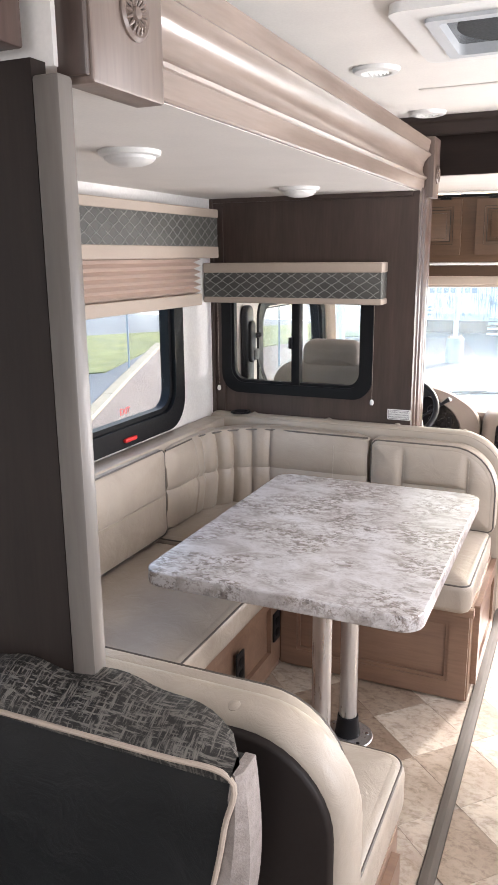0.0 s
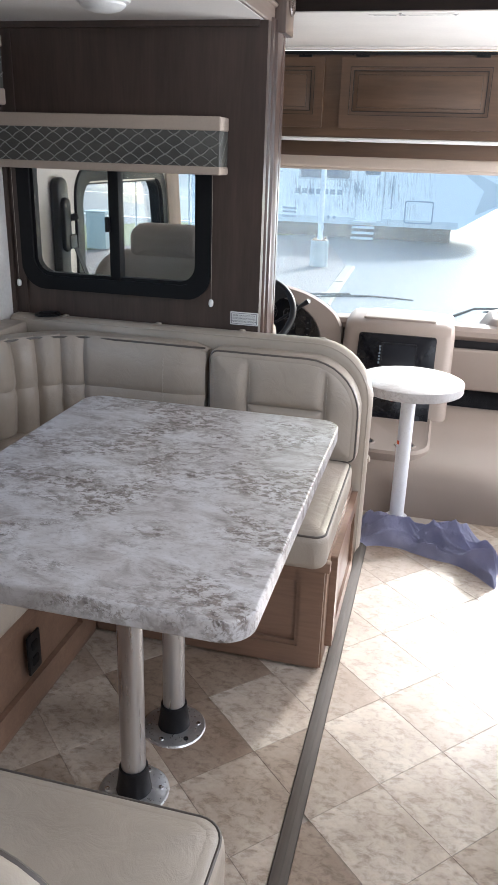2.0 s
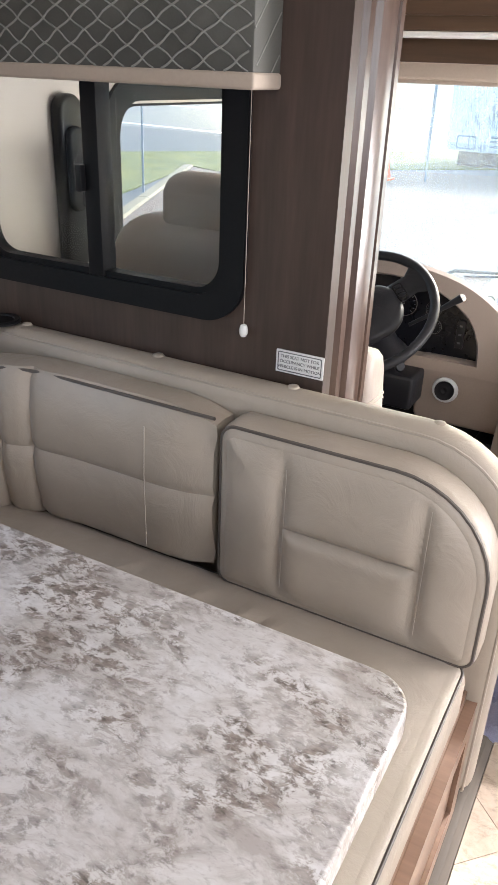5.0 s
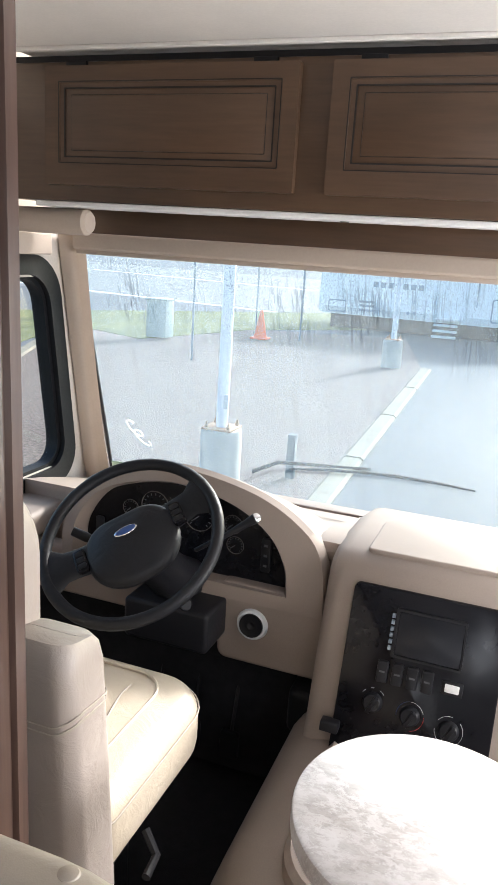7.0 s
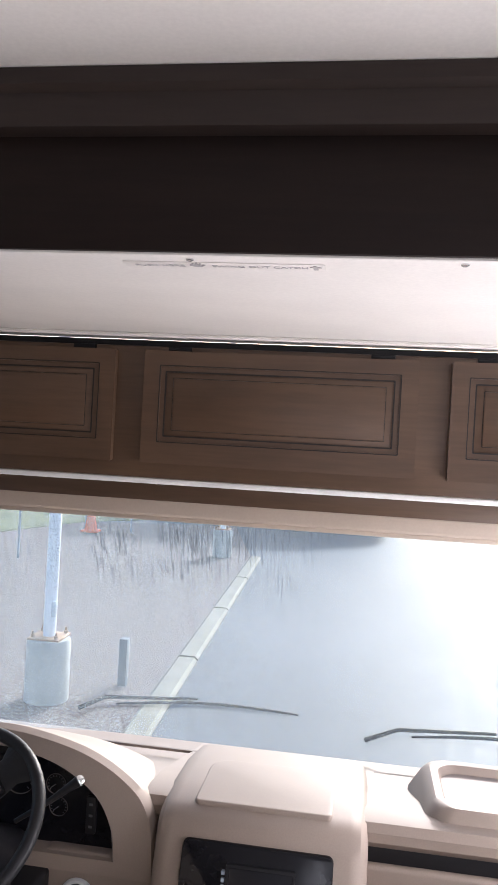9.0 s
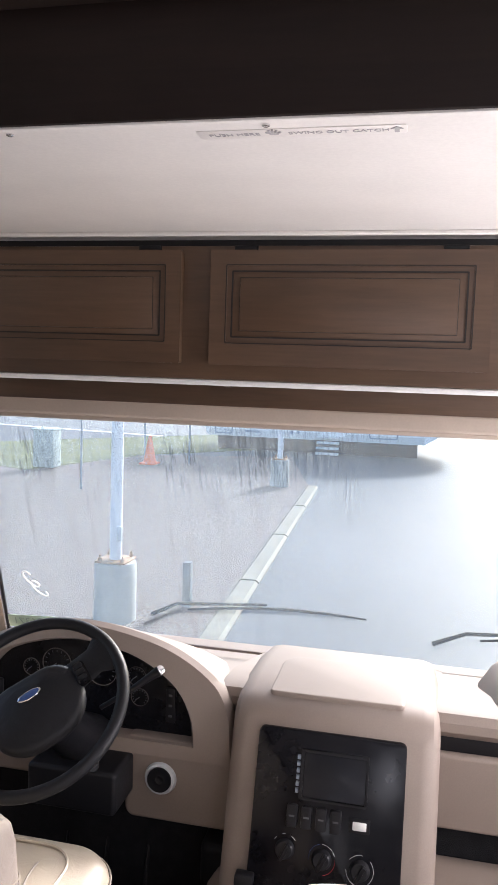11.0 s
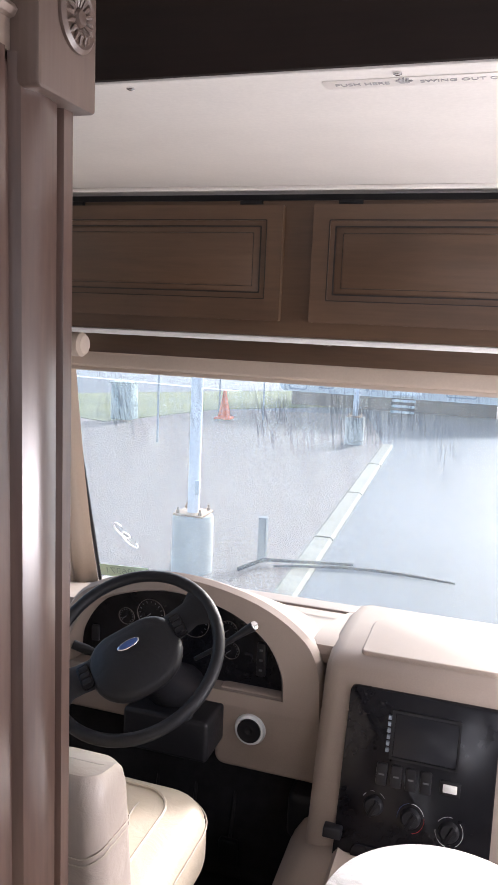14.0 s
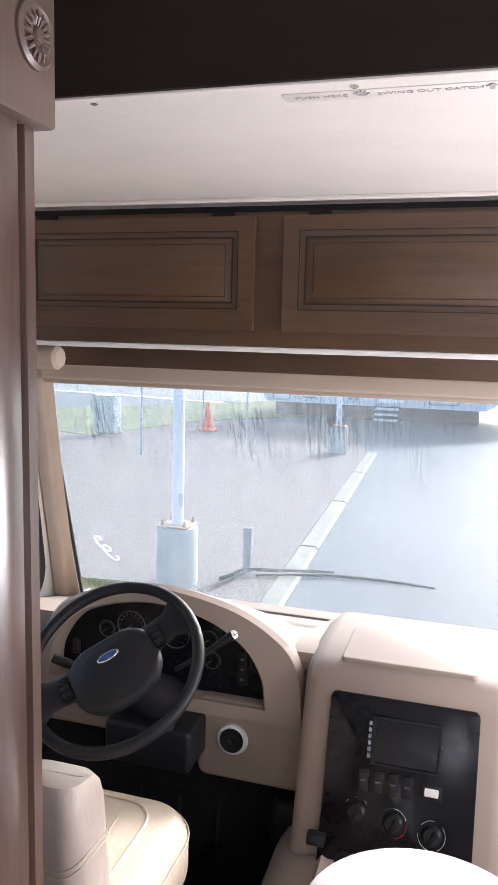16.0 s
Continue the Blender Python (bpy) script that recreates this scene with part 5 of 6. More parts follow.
def ring_at(curve, y, s=1.0, drop=0.0):
    return [(-0.74 + (u + 0.74) * s, y, 0.47 + (w - 0.47) * s - drop) for u, w in curve]


bm = loft(bmesh.new(), [ring_at(FACE, 4.40, 0.985), ring_at(FACE, 4.335), ring_at(FACE, 4.318, 1.03), ring_at(HOOD, 4.322, 0.985), ring_at(HOOD, 4.345, 1.005), ring_at(HOOD, 4.40, 1.005, 0.022), ring_at(HOOD, 4.50, 1.0, 0.066), ring_at(HOOD, 4.65, 1.0, 0.128), ring_at(HOOD, 4.85, 0.98, 0.21)])
part("instrument_hood", bm, M_DASH, dash)
cl = part("instrument_panel", loft(bmesh.new(), [ring_at(FACE, 4.395, 0.995), ring_at(FACE, 4.378, 0.995), ring_at(FACE, 4.375, 0.985)]), M_GLOSSBLACK, dash, "gloss black instrument panel")


def gauge(x, z, r):
    part("gauge_rim", frame_ring([(x + r * math.cos(a * math.pi / 16), z + r * math.sin(a * math.pi / 16)) for a in range(32)], [(x + r * 0.965 * math.cos(a * math.pi / 16), z + r * 0.965 * math.sin(a * math.pi / 16)) for a in range(32)], "y", 4.371, 4.376), M_PIPING, cl)
    bm = bmesh.new()
    for k in range(13):
        a = radians(225 - 270 * k / 12)
        tube([(x + r * 0.72 * math.cos(a), 4.373, z + r * 0.72 * math.sin(a)), (x + r * 0.86 * math.cos(a), 4.373, z + r * 0.86 * math.sin(a))], 0.0013, 4, bm=bm)
    tube([(x, 4.372, z), (x - r * 0.5, 4.372, z - r * 0.4)], 0.0014, 4, bm=bm)
    part("gauge_marks", bm, M_GAUGE, cl)


for x, z, r in ((-0.86, 0.665, 0.045), (-0.72, 0.660, 0.045), (-0.94, 0.645, 0.026), (-0.615, 0.655, 0.028), (-0.605, 0.595, 0.026)):
    gauge(x, z, r)
sw = part("switch_strip", slab(-0.525, -0.497, 0.535, 0.635, 4.366, 4.378, 0.006, 0.002, "y"), M_BLACK, cl)
for z in (0.555, 0.585, 0.615):
    part("switch_mark", box(-0.516, -0.506, 4.364, 4.3665, z - 0.003, z + 0.003), M_GAUGE, sw)
part("switch_strip", slab(-1.055, -1.03, 0.55, 0.60, 4.366, 4.378, 0.005, 0.002, "y"), M_BLACK, cl)
# lower panels
part("lower_panel", slab(-0.63, -0.305, 0.262, 0.50, 4.330, 4.40, (0.03, 0.02, 0.02, 0.02), 0.014, "y", 5), M_DASH, dash)
part("knee_panel", slab(-1.30, -0.80, 0.34, 0.49, 4.335, 4.40, 0.03, 0.014, "y", 5), M_DASH, dash)
# black strip set in the gap for its shade
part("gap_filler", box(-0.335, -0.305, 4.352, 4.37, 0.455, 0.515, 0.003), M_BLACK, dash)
v = part("air_outlet", lathe([(0.033, 0.010), (0.036, 0.015), (0.042, 0.013), (0.046, 0.004), (0.047, 0.0), (0.03, 0.0)], (-0.523, 4.332, 0.391), (0, -1, 0.05), 36), M_GREYPAINT, dash, "silver ring round black air outlet")
part("outlet_core", lathe([(0.001, 0.004), (0.012, 0.009), (0.02, 0.007), (0.034, 0.011), (0.0345, 0.0), (0.001, 0.0)], (-0.523, 4.325, 0.391), (0, -1, 0.05), 30), M_BLACK, v)
# solid black block stands for the shade beneath the dashboard
part("underside", box(XL + 0.02, 1.2, 4.46, 5.0, -0.2, 0.419), M_CARPET, dash, "black block for the shade under the dashboard")
part("wall_shelf", slab(3.75, 4.62, 0.50, 0.585, XL + 0.001, XL + 0.16, 0.03, 0.02, "x", 5), M_DASH, dash)

# passenger side of the dashboard
part("dark_slot", box(0.215, 1.22, 4.40, 4.47, 0.545, 0.59, 0.003), M_BLACK, dash, "black recessed band")
part("glove_panel", slab(0.205, 1.22, 0.335, 0.545, 4.385, 4.46, 0.015, 0.012, "y", 5), M_DASH, dash)
pod = thing("dash_tray_pod", (0.6, 4.5, 0.58), "tan moulded tray pod with socket on the dashboard", "dash pod")
bm = loft(bmesh.new(), [[(u, w, z) for u, w in rrect(0.34 + g, 0.98 - g, 4.40 + g * 0.6, 4.80 - g, (0.06,) * 4, 7)] for z, g in ((0.575, 0.0), (0.605, 0.004), (0.665, 0.032), (0.685, 0.046), (0.692, 0.058), (0.689, 0.078), (0.668, 0.088))])
part("body", bm, M_DASH, pod)
part("socket", lathe([(0.001, 0.008), (0.017, 0.008), (0.020, 0.004), (0.020, 0.0), (0.001, 0.0)], (0.452, 4.405, 0.63), (0, -1, 0.25), 24), M_BLACK, pod, "black socket cap")
part("port_cover", slab(0.49, 0.56, 0.615, 0.648, 4.398, 4.412, 0.005, 0.003, "y"), M_BLACK, pod)

# centre console
def lean(bm):
    for v in bm.verts:
        v.co.y += (v.co.z - 0.561) * 0.33
    return bm


cons = thing("centre_console", (-0.045, 4.4, 0.1), "tan centre console with black switch panel and small screen", "console")
prof = [(4.115, 0.06), (4.278, 0.612), (4.288, 0.640), (4.310, 0.660), (4.35, 0.672), (4.46, 0.678), (4.62, 0.668), (4.80, 0.635), (4.80, 0.06)]
bm = bmesh.new()
rings = []
for x, g in ((-0.318, 0.05), (-0.312, 0.022), (-0.298, 0.007), (-0.27, 0.0), (0.175, 0.0), (0.203, 0.007), (0.217, 0.022), (0.223, 0.05)):
    rings.append([(x, min(y + (g if y < 4.7 else 0), 4.80), z - (g if z > 0.5 else 0)) for y, z in prof])
part("body", loft(bm, rings), M_DASH, cons)
part("lid", slab(-0.225, 0.13, 4.335, 4.60, 0.655, 0.6795, (0.015, 0.015, 0.06, 0.06), 0.006, "z", 6), M_DASH, cons, "tan hinged lid")
fp = part("switch_panel", lean(slab(-0.235, 0.14, 0.13, 0.612, 4.250, 4.277, (0.01, 0.01, 0.015, 0.015), 0.003, "y", 4)), M_GLOSSBLACK, cons, "gloss black switch panel")
part("screen", lean(slab(-0.112, 0.045, 0.468, 0.568, 4.243, 4.252, 0.004, 0.002, "y", 3)), M_SCREEN, fp, "dark radio screen")
part("screen_bezel", lean(frame_ring(rrect(-0.120, 0.050, 0.462, 0.575, (0.004,) * 4, 2), rrect(-0.112, 0.045, 0.467, 0.569, (0.003,) * 4, 2), "y", 4.241, 4.252)), M_BLACK, fp)
for k in range(6):
    part("screen_key", lean(box(-0.130, -0.1215, 4.243, 4.252, 0.475 + 0.015 * k, 0.484 + 0.015 * k, 0.001)), M_TRAILERGREY, fp)
for k in range(4):
    x = -0.133 + 0.0365 * k
    s = part("rocker_switch", lean(slab(x - 0.0135, x + 0.0135, 0.398, 0.448, 4.240, 4.252, 0.005, 0.003, "y", 3)), M_BLACK, fp)
    part("switch_mark", lean(box(x - 0.007, x + 0.007, 4.2385, 4.2405, 0.423, 0.4265)), M_GAUGE, s)
part("hour_meter", lean(slab(0.010, 0.060, 0.405, 0.436, 4.246, 4.252, 0.003, 0.001, "y", 2)), M_BLACK, fp)
part("meter_window", lean(slab(0.018, 0.052, 0.412, 0.430, 4.244, 4.2475, 0.002, 0.0005, "y", 2)), M_PLASTICWHITE, fp, "white meter display")


def dial(x, z, ring):
    c = (x, 4.252 + (z - 0.561) * 0.33, z)
    k = part("dial", lathe([(0.001, 0.018), (0.019, 0.018), (0.022, 0.015), (0.024, 0.004), (0.026, 0.0), (0.001, 0.0)], c, (0, -1, 0.33), 28), M_BLACK, fp)
    bm = box(x - 0.005, x + 0.005, c[1] - 0.026, c[1] - 0.014, z - 0.02, z + 0.026, 0.001)
    bmesh.ops.rotate(bm, verts=bm.verts[:], cent=c, matrix=Matrix.Rotation(radians(25), 3, "Y"))
    part("pointer_ridge", bm, M_BLACK, k)
    for a0, a1, mat in ring:
        pts = [(x + 0.033 * math.cos(radians(a)), c[1] - 0.001 + 0.033 * math.sin(radians(a)) * 0.33, z + 0.033 * math.sin(radians(a))) for a in range(a0, a1 + 1, 8)]
        part("scale_arc", tube(pts, 0.0014, 4), mat, k)


dial(-0.145, 0.345, ((40, 64, M_GREYPAINT), (90, 106, M_GREYPAINT), (130, 146, M_GREYPAINT)))
dial(-0.052, 0.335, ((100, 190, M_BLUE), (20, 92, M_PLASTICWHITE), (-80, 8, M_RED)))
dial(0.042, 0.325, ((-60, 50, M_PLASTICWHITE), (80, 150, M_PLASTICWHITE), (180, 260, M_PLASTICWHITE)))
part("ash_tray", lean(slab(-0.19, 0.10, 0.16, 0.255, 4.243, 4.252, 0.02, 0.003, "y", 4)), M_GLOSSBLACK, fp)
part("cable_clip", lean(box(-0.262, -0.215, 4.225, 4.255, 0.262, 0.285, 0.004)), M_BLACK, cons, "black cable clip")

# engine cover and cup holder tray
ec = thing("engine_cover", (0.1, 3.85, -0.25), "tan moulded engine cover between the cab seats", "engine cover")
rings = []
for z, g in ((-0.28, -0.05), (-0.02, -0.03), (0.05, -0.015), (0.11, 0.005), (0.155, 0.032), (0.182, 0.07), (0.196, 0.12), (0.204, 0.18)):
    rings.append([(u, w, z + (w - 3.6) * 0.035) for u, w in rrect(-0.375 + g, 0.70 - g, 3.582 + g * 0.8, 4.46 - g * 0.15, (0.22, 0.30, 0.05, 0.05), 10)])
part("cover", loft(bmesh.new(), rings), M_DASH, ec)
part("screw_recess", lathe([(0.001, 0.004), (0.030, 0.004), (0.042, 0.012), (0.052, 0.004), (0.055, -0.02), (0.001, -0.02)], (-0.06, 3.588, 0.055), (0, -1, 0.22), 24), M_DASH, ec)
part("floor_screw", lathe([(0.001, 0.010), (0.014, 0.010), (0.018, 0.004), (0.001, 0.004)], (-0.06, 3.586, 0.052), (0, -1, 0.22), 16), M_CHROME, ec)
part("side_grip", tube(dense(((0.50, 3.70, 0.165), (0.53, 3.78, 0.188), (0.535, 3.88, 0.198), (0.52, 3.96, 0.206))), 0.010, 8), M_DASH, ec)
part("rubber_flap", slab(-0.40, -0.29, 4.30, 4.455, 0.10, 0.235, 0.03, 0.02, "z", 5), M_RUBBER, ec)
tr = part("cup_tray", loft(bmesh.new(), [[(u, w, z) for u, w in rrect(-0.235 + g, 0.165 - g, 3.655 + g, 4.20, (0.14, 0.14, 0.02, 0.02), 9)] for z, g in ((0.09, -0.016), (0.17, 0.0), (0.222, 0.004), (0.234, 0.014), (0.228, 0.028))]), M_DASH, ec)
for x in (-0.125, 0.055):
    part("cup_ring", lathe([(0.036, 0.0), (0.040, 0.006), (0.046, 0.006), (0.048, 0.0)], (x, 3.775, 0.227), seg=28), M_DASH, tr)
    part("cup_well", lathe([(0.001, 0.003), (0.037, 0.003), (0.037, 0.0), (0.001, 0.0)], (x, 3.775, 0.227), seg=28), M_BLACK, tr)

# steering wheel
HUB = Vector((-0.749, 4.031, 0.707))
WN = Vector((-0.029, -0.650, 0.759)).normalized()
WX = Vector((1, 0, 0)) - WN * WN.x
WX.normalize()
WY = WN.cross(WX)
wm = Matrix((( WX.x, WY.x, WN.x, HUB.x), (WX.y, WY.y, WN.y, HUB.y), (WX.z, WY.z, WN.z, HUB.z), (0, 0, 0, 1)))


def wheel_part(name, bm, mat, parent, label="", roll=0):
    bmesh.ops.transform(bm, matrix=wm @ Matrix.Rotation(radians(roll), 4, "Z"), verts=bm.verts[:])
    return part(name, bm, mat, parent, label)


stw = thing("steering_wheel", tuple(HUB), "black leather steering wheel with padded hub and oval badge", "steering wheel")
R = 0.221
wheel_part("rim", tube([(R * math.cos(2 * math.pi * k / 64), R * math.sin(2 * math.pi * k / 64), 0) for k in range(64)], 0.0155, 12, True), M_WHEEL, stw)
TURNED = 43
pad = wheel_part("hub_pad", slab(-0.120, 0.120, -0.118, 0.082, -0.035, 0.010, (0.10, 0.10, 0.08, 0.08), 0.024, "z", 9, (0, 0.014)), M_WHEEL, stw, "padded black hub", TURNED)


def spoke(a, w0, w1, z=-0.012):
    a = radians(a)
    d, s = Vector((math.cos(a), math.sin(a), 0)), Vector((-math.sin(a), math.cos(a), 0))
    rings = []
    for r, w, zz in ((0.07, w0, z), (0.115, w0 * 0.82, z + 0.002), (0.145, w0 * 0.80, z + 0.005), (0.17, w1, -0.004), (0.19, w1 * 1.35, -0.002), (R - 0.004, w1 * 1.75, 0)):
        c = d * r + Vector((0, 0, zz))
        rings.append([c + s * (w * math.cos(2 * math.pi * k / 12)) + Vector((0, 0, 0.010 * math.sin(2 * math.pi * k / 12))) for k in range(12)])
    return loft(bmesh.new(), rings)


wheel_part("spoke", spoke(6, 0.052, 0.040), M_WHEEL, stw, "", TURNED)
wheel_part("spoke", spoke(176, 0.052, 0.044), M_WHEEL, stw, "", TURNED)
for x in (-0.128, 0.128):
    kp = wheel_part("key_pad", slab(x - 0.016, x + 0.016, -0.03, 0.035, -0.006, 0.008, 0.008, 0.003, "z"), M_GLOSSBLACK, stw, "thumb switches", TURNED)
    for y in (-0.014, 0.004, 0.022):
        wheel_part("key", slab(x - 0.011, x + 0.011, y - 0.007, y + 0.007, 0.006, 0.010, 0.004, 0.001, "z"), M_BLACK, kp, "", TURNED)
bd = wheel_part("badge", loft(bmesh.new(), [[(0.03 * g * math.cos(2 * math.pi * k / 32), 0.012 + 0.012 * g * math.sin(2 * math.pi * k / 32), z) for k in range(32)] for g, z in ((1, 0.018), (1, 0.0235), (0.92, 0.0245))]), M_CHROME, pad, "plain oval badge with silver rim", TURNED)
wheel_part("badge_field", loft(bmesh.new(), [[(0.026 * g * math.cos(2 * math.pi * k / 32), 0.012 + 0.009 * g * math.sin(2 * math.pi * k / 32), z) for k in range(32)] for g, z in ((1, 0.0236), (1, 0.0256), (0.9, 0.0262))]), M_BLUE, pad, "dark blue oval", TURNED)
part("column", tube([HUB - WN * 0.04, HUB - WN * 0.09 + Vector((0, 0.03, 0)), Vector((-0.742, 4.24, 0.53)), Vector((-0.738, 4.385, 0.45))], [0.050, 0.058, 0.064, 0.066], 16), M_BLACK, stw, "black column shroud")
part("column_cover", slab(-0.86, -0.605, 0.335, 0.455, 4.20, 4.40, 0.015, 0.012, "y"), M_BLACK, stw)
g = part("stalk", tube([(-0.64, 4.18, 0.645), (-0.56, 4.185, 0.70), (-0.515, 4.195, 0.735), (-0.488, 4.20, 0.755)], [0.006, 0.007, 0.010, 0.0135], 12), M_BLACK, stw, "black gear stalk")
part("stalk_end", lathe([(0.001, 0.003), (0.007, 0.003), (0.0115, 0.001), (0.012, -0.002), (0.001, -0.002)], (-0.487, 4.199, 0.757), (0.5, -0.75, 0.45), 18), M_CHROME, g, "silver end button")
part("stalk", tube([(-0.85, 4.16, 0.62), (-0.91, 4.14, 0.628), (-0.935, 4.13, 0.638), (-0.972, 4.12, 0.652)], [0.007, 0.009, 0.0135, 0.0125], 12), M_BLACK, stw, "black turn signal stalk")
part("ignition", lathe([(0.001, 0.012), (0.014, 0.012), (0.018, 0.0), (0.001, 0.0)], (-0.635, 4.12, 0.52), (0.5, -0.8, 0.3), 18), M_BLACK, stw)

# driver's seat
ds = thing("driver_seat", (-0.83, 3.65, -0.25), "cream leather captain's chair with raised armrest", "seat")
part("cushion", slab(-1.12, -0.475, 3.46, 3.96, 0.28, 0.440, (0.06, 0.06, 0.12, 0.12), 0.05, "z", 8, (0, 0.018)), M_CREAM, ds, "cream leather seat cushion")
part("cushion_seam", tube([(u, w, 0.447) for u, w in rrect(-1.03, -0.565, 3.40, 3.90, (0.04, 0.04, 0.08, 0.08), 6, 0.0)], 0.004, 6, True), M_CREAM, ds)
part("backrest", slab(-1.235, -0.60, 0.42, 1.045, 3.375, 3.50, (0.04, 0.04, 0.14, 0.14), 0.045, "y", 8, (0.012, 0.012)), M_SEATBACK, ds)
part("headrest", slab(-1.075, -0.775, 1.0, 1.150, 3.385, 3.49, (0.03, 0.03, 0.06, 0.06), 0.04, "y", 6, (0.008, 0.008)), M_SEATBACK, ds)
rings = []
for z, a, b, g in ((0.30, -0.625, -0.455, 0.0), (0.55, -0.632, -0.470, 0.0), (0.755, -0.636, -0.484, 0.0), (0.783, -0.632, -0.488, 0.006), (0.797, -0.622, -0.497, 0.016), (0.801, -0.604, -0.516, 0.032)):
    rings.append([(u, w, z - 0.012 * (w - 3.44) / 0.06 * (1 if z > 0.7 else 0)) for u, w in rrect(a, b, 3.372 + g, 3.502 - g, (0.034,) * 4, 6)])
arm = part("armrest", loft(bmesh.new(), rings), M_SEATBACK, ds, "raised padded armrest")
for z0 in (0.668, 0.680):
    part("arm_stitch", tube([(u, w, z0 + 0.012 * math.sin((u + w) * 24)) for u, w in rrect(-0.6355, -0.4775, 3.3705, 3.5035, (0.034,) * 4, 8)], 0.0013, 5, True), M_STITCH, arm)
for x in (-1.0, -0.60):
    part("bolster_seam", tube(dense(((x, 3.50, 0.452), (x, 3.65, 0.459), (x + (0.03 if x < -0.8 else -0.03), 3.82, 0.453), (x, 3.93, 0.425))), 0.0022, 6), M_STITCH, ds)
part("front_seam", tube([(u, w, 0.405) for u, w in rrect(-1.12, -0.475, 3.46, 3.96, (0.06, 0.06, 0.12, 0.12), 8, -0.0005)], 0.0022, 6, True), M_STITCH, ds)
part("pedestal", box(-0.98, -0.62, 3.5, 3.85, -0.25, 0.31, 0.03), M_BLACK, ds)
part("lever", tube([(-0.47, 3.62, 0.30), (-0.435, 3.60, 0.27), (-0.43, 3.55, 0.265)], 0.009, 8), M_BLACK, ds)

# seat belt on the cab wall
sb = thing("seat_belt", (-1.37, 3.45, 0.7), "black seat belt with shoulder anchor on the cab wall", "seat belt")
part("anchor_cover", slab(3.385, 3.475, 0.86, 1.305, XL + 0.001, XL + 0.040, 0.04, 0.012, "x", 6), M_BLACK, sb)
part("slider", slab(3.395, 3.455, 1.02, 1.23, XL + 0.038, XL + 0.058, 0.028, 0.008, "x", 6), M_RUBBER, sb)
part("release_button", lathe([(0.001, 0.03), (0.012, 0.03), (0.014, 0.024), (0.014, 0.0), (0.001, 0.0)], (XL + 0.05, 3.46, 1.15), (0.6, 0.6, 0.2), 14), M_BLACK, sb)
part("buckle_ring", slab(3.43, 3.49, 1.03, 1.085, XL + 0.045, XL + 0.062, 0.01, 0.005, "x"), M_BLACK, sb)
bm = loft(bmesh.new(), [[(XL + 0.052 + 0.05 * f, 3.475 + 0.17 * f, 1.05 - 0.35 * f + d) for d in (-0.022, 0.022)] + [(XL + 0.055 + 0.05 * f, 3.475 + 0.17 * f, 1.05 - 0.35 * f + d) for d in (0.022, -0.022)] for f in (0, 0.33, 0.66, 1)])
part("strap", bm, M_BLACK, sb)
for k in range(3):
    pd = thing("pedal", (-0.86 + 0.13 * k, 4.4, -0.1), "black rubber foot pedal", "pedal", "pedals")
    bm = slab(-0.89 + 0.13 * k, -0.83 + 0.13 * k, -0.12, -0.03, 4.40, 4.42, 0.01, 0.004, "y")
    part("pad", bm, M_RUBBER, pd)
    part("arm", tube([(-0.86 + 0.13 * k, 4.42, -0.06), (-0.86 + 0.13 * k, 4.465, 0.1)], 0.006, 6), M_BLACK, pd)

# ---- outdoors ----
GZ = -1.05
structure("ground", box(-900, 900, -900, 2500, GZ - 0.5, GZ), M_ASPHALT, "wet dark asphalt ground", "ground")


def patch(name, pts, z0, z1, mat, label, category):
    return structure(name, prism(pts, "z", z0, z1), mat, label, category, False)


patch("gravel_bed", [(-1.55, 3.0), (-2.2, 19.4), (-3.5, 25.0), (-7.6, 23.5), (-9.0, 19.0), (-11.8, 20.2), (-8.2, 12.0), (-5.2, 5.5), (-3.6, 3.0)], GZ - 0.1, GZ + 0.01, M_MULCH, "bed of brown gravel mulch", "ground")
patch("grass_strip", [(-9.0, 19.0), (-7.6, 23.5), (-4.0, 27.5), (-6.0, 33.0), (-12.0, 26.0), (-19.0, 17.0), (-12.0, 12.8), (-10.0, 14.5), (-11.8, 20.2)], GZ - 0.1, GZ + 0.02, M_GRASS, "strip of green grass beside the road", "grass")


def kerb(pts, w, label):
    t = thing("kerb", (*pts[0], GZ), label, "kerb", "kerbs", "structure")
    for a, b in zip(pts, pts[1:]):
        va, vb = Vector((*a, 0)), Vector((*b, 0))
        n = max(1, int((vb - va).length / 2.4))
        side = Vector((0, 0, 1)).cross(vb - va).normalized() * w / 2
        for k in range(n):
            p, q = va.lerp(vb, k / n), va.lerp(vb, (k + 1) / n - 0.004)
            ring = [[c - side + Vector((0, 0, GZ - 0.05)), c - side + Vector((0, 0, GZ + 0.02)), c - side * 0.7 + Vector((0, 0, GZ + 0.05)), c + side * 0.7 + Vector((0, 0, GZ + 0.05)), c + side + Vector((0, 0, GZ + 0.02)), c + side + Vector((0, 0, GZ - 0.05))] for c in (p, q)]
            part("kerb_stone", loft(bmesh.new(), ring), M_KERB, t, smooth=False)


kerb([(-1.45, 3.2), (-2.08, 19.3)], 0.25, "pale concrete kerb beside the asphalt")
kerb([(-3.5, 3.0), (-5.2, 5.5), (-8.2, 12.0), (-11.9, 20.2)], 0.28, "pale concrete kerb along the gravel bed")
for i, (y0, off) in enumerate(((29.0, 0), (44.0, 0))):
    patch("road_line", [(-60, y0 + 10.6), (-60, y0 + 10.85), (-7, y0 + 0.35), (-7, y0)], GZ + 0.001, GZ + 0.006, M_WHITEPOLE, "white painted road line", "road marking")
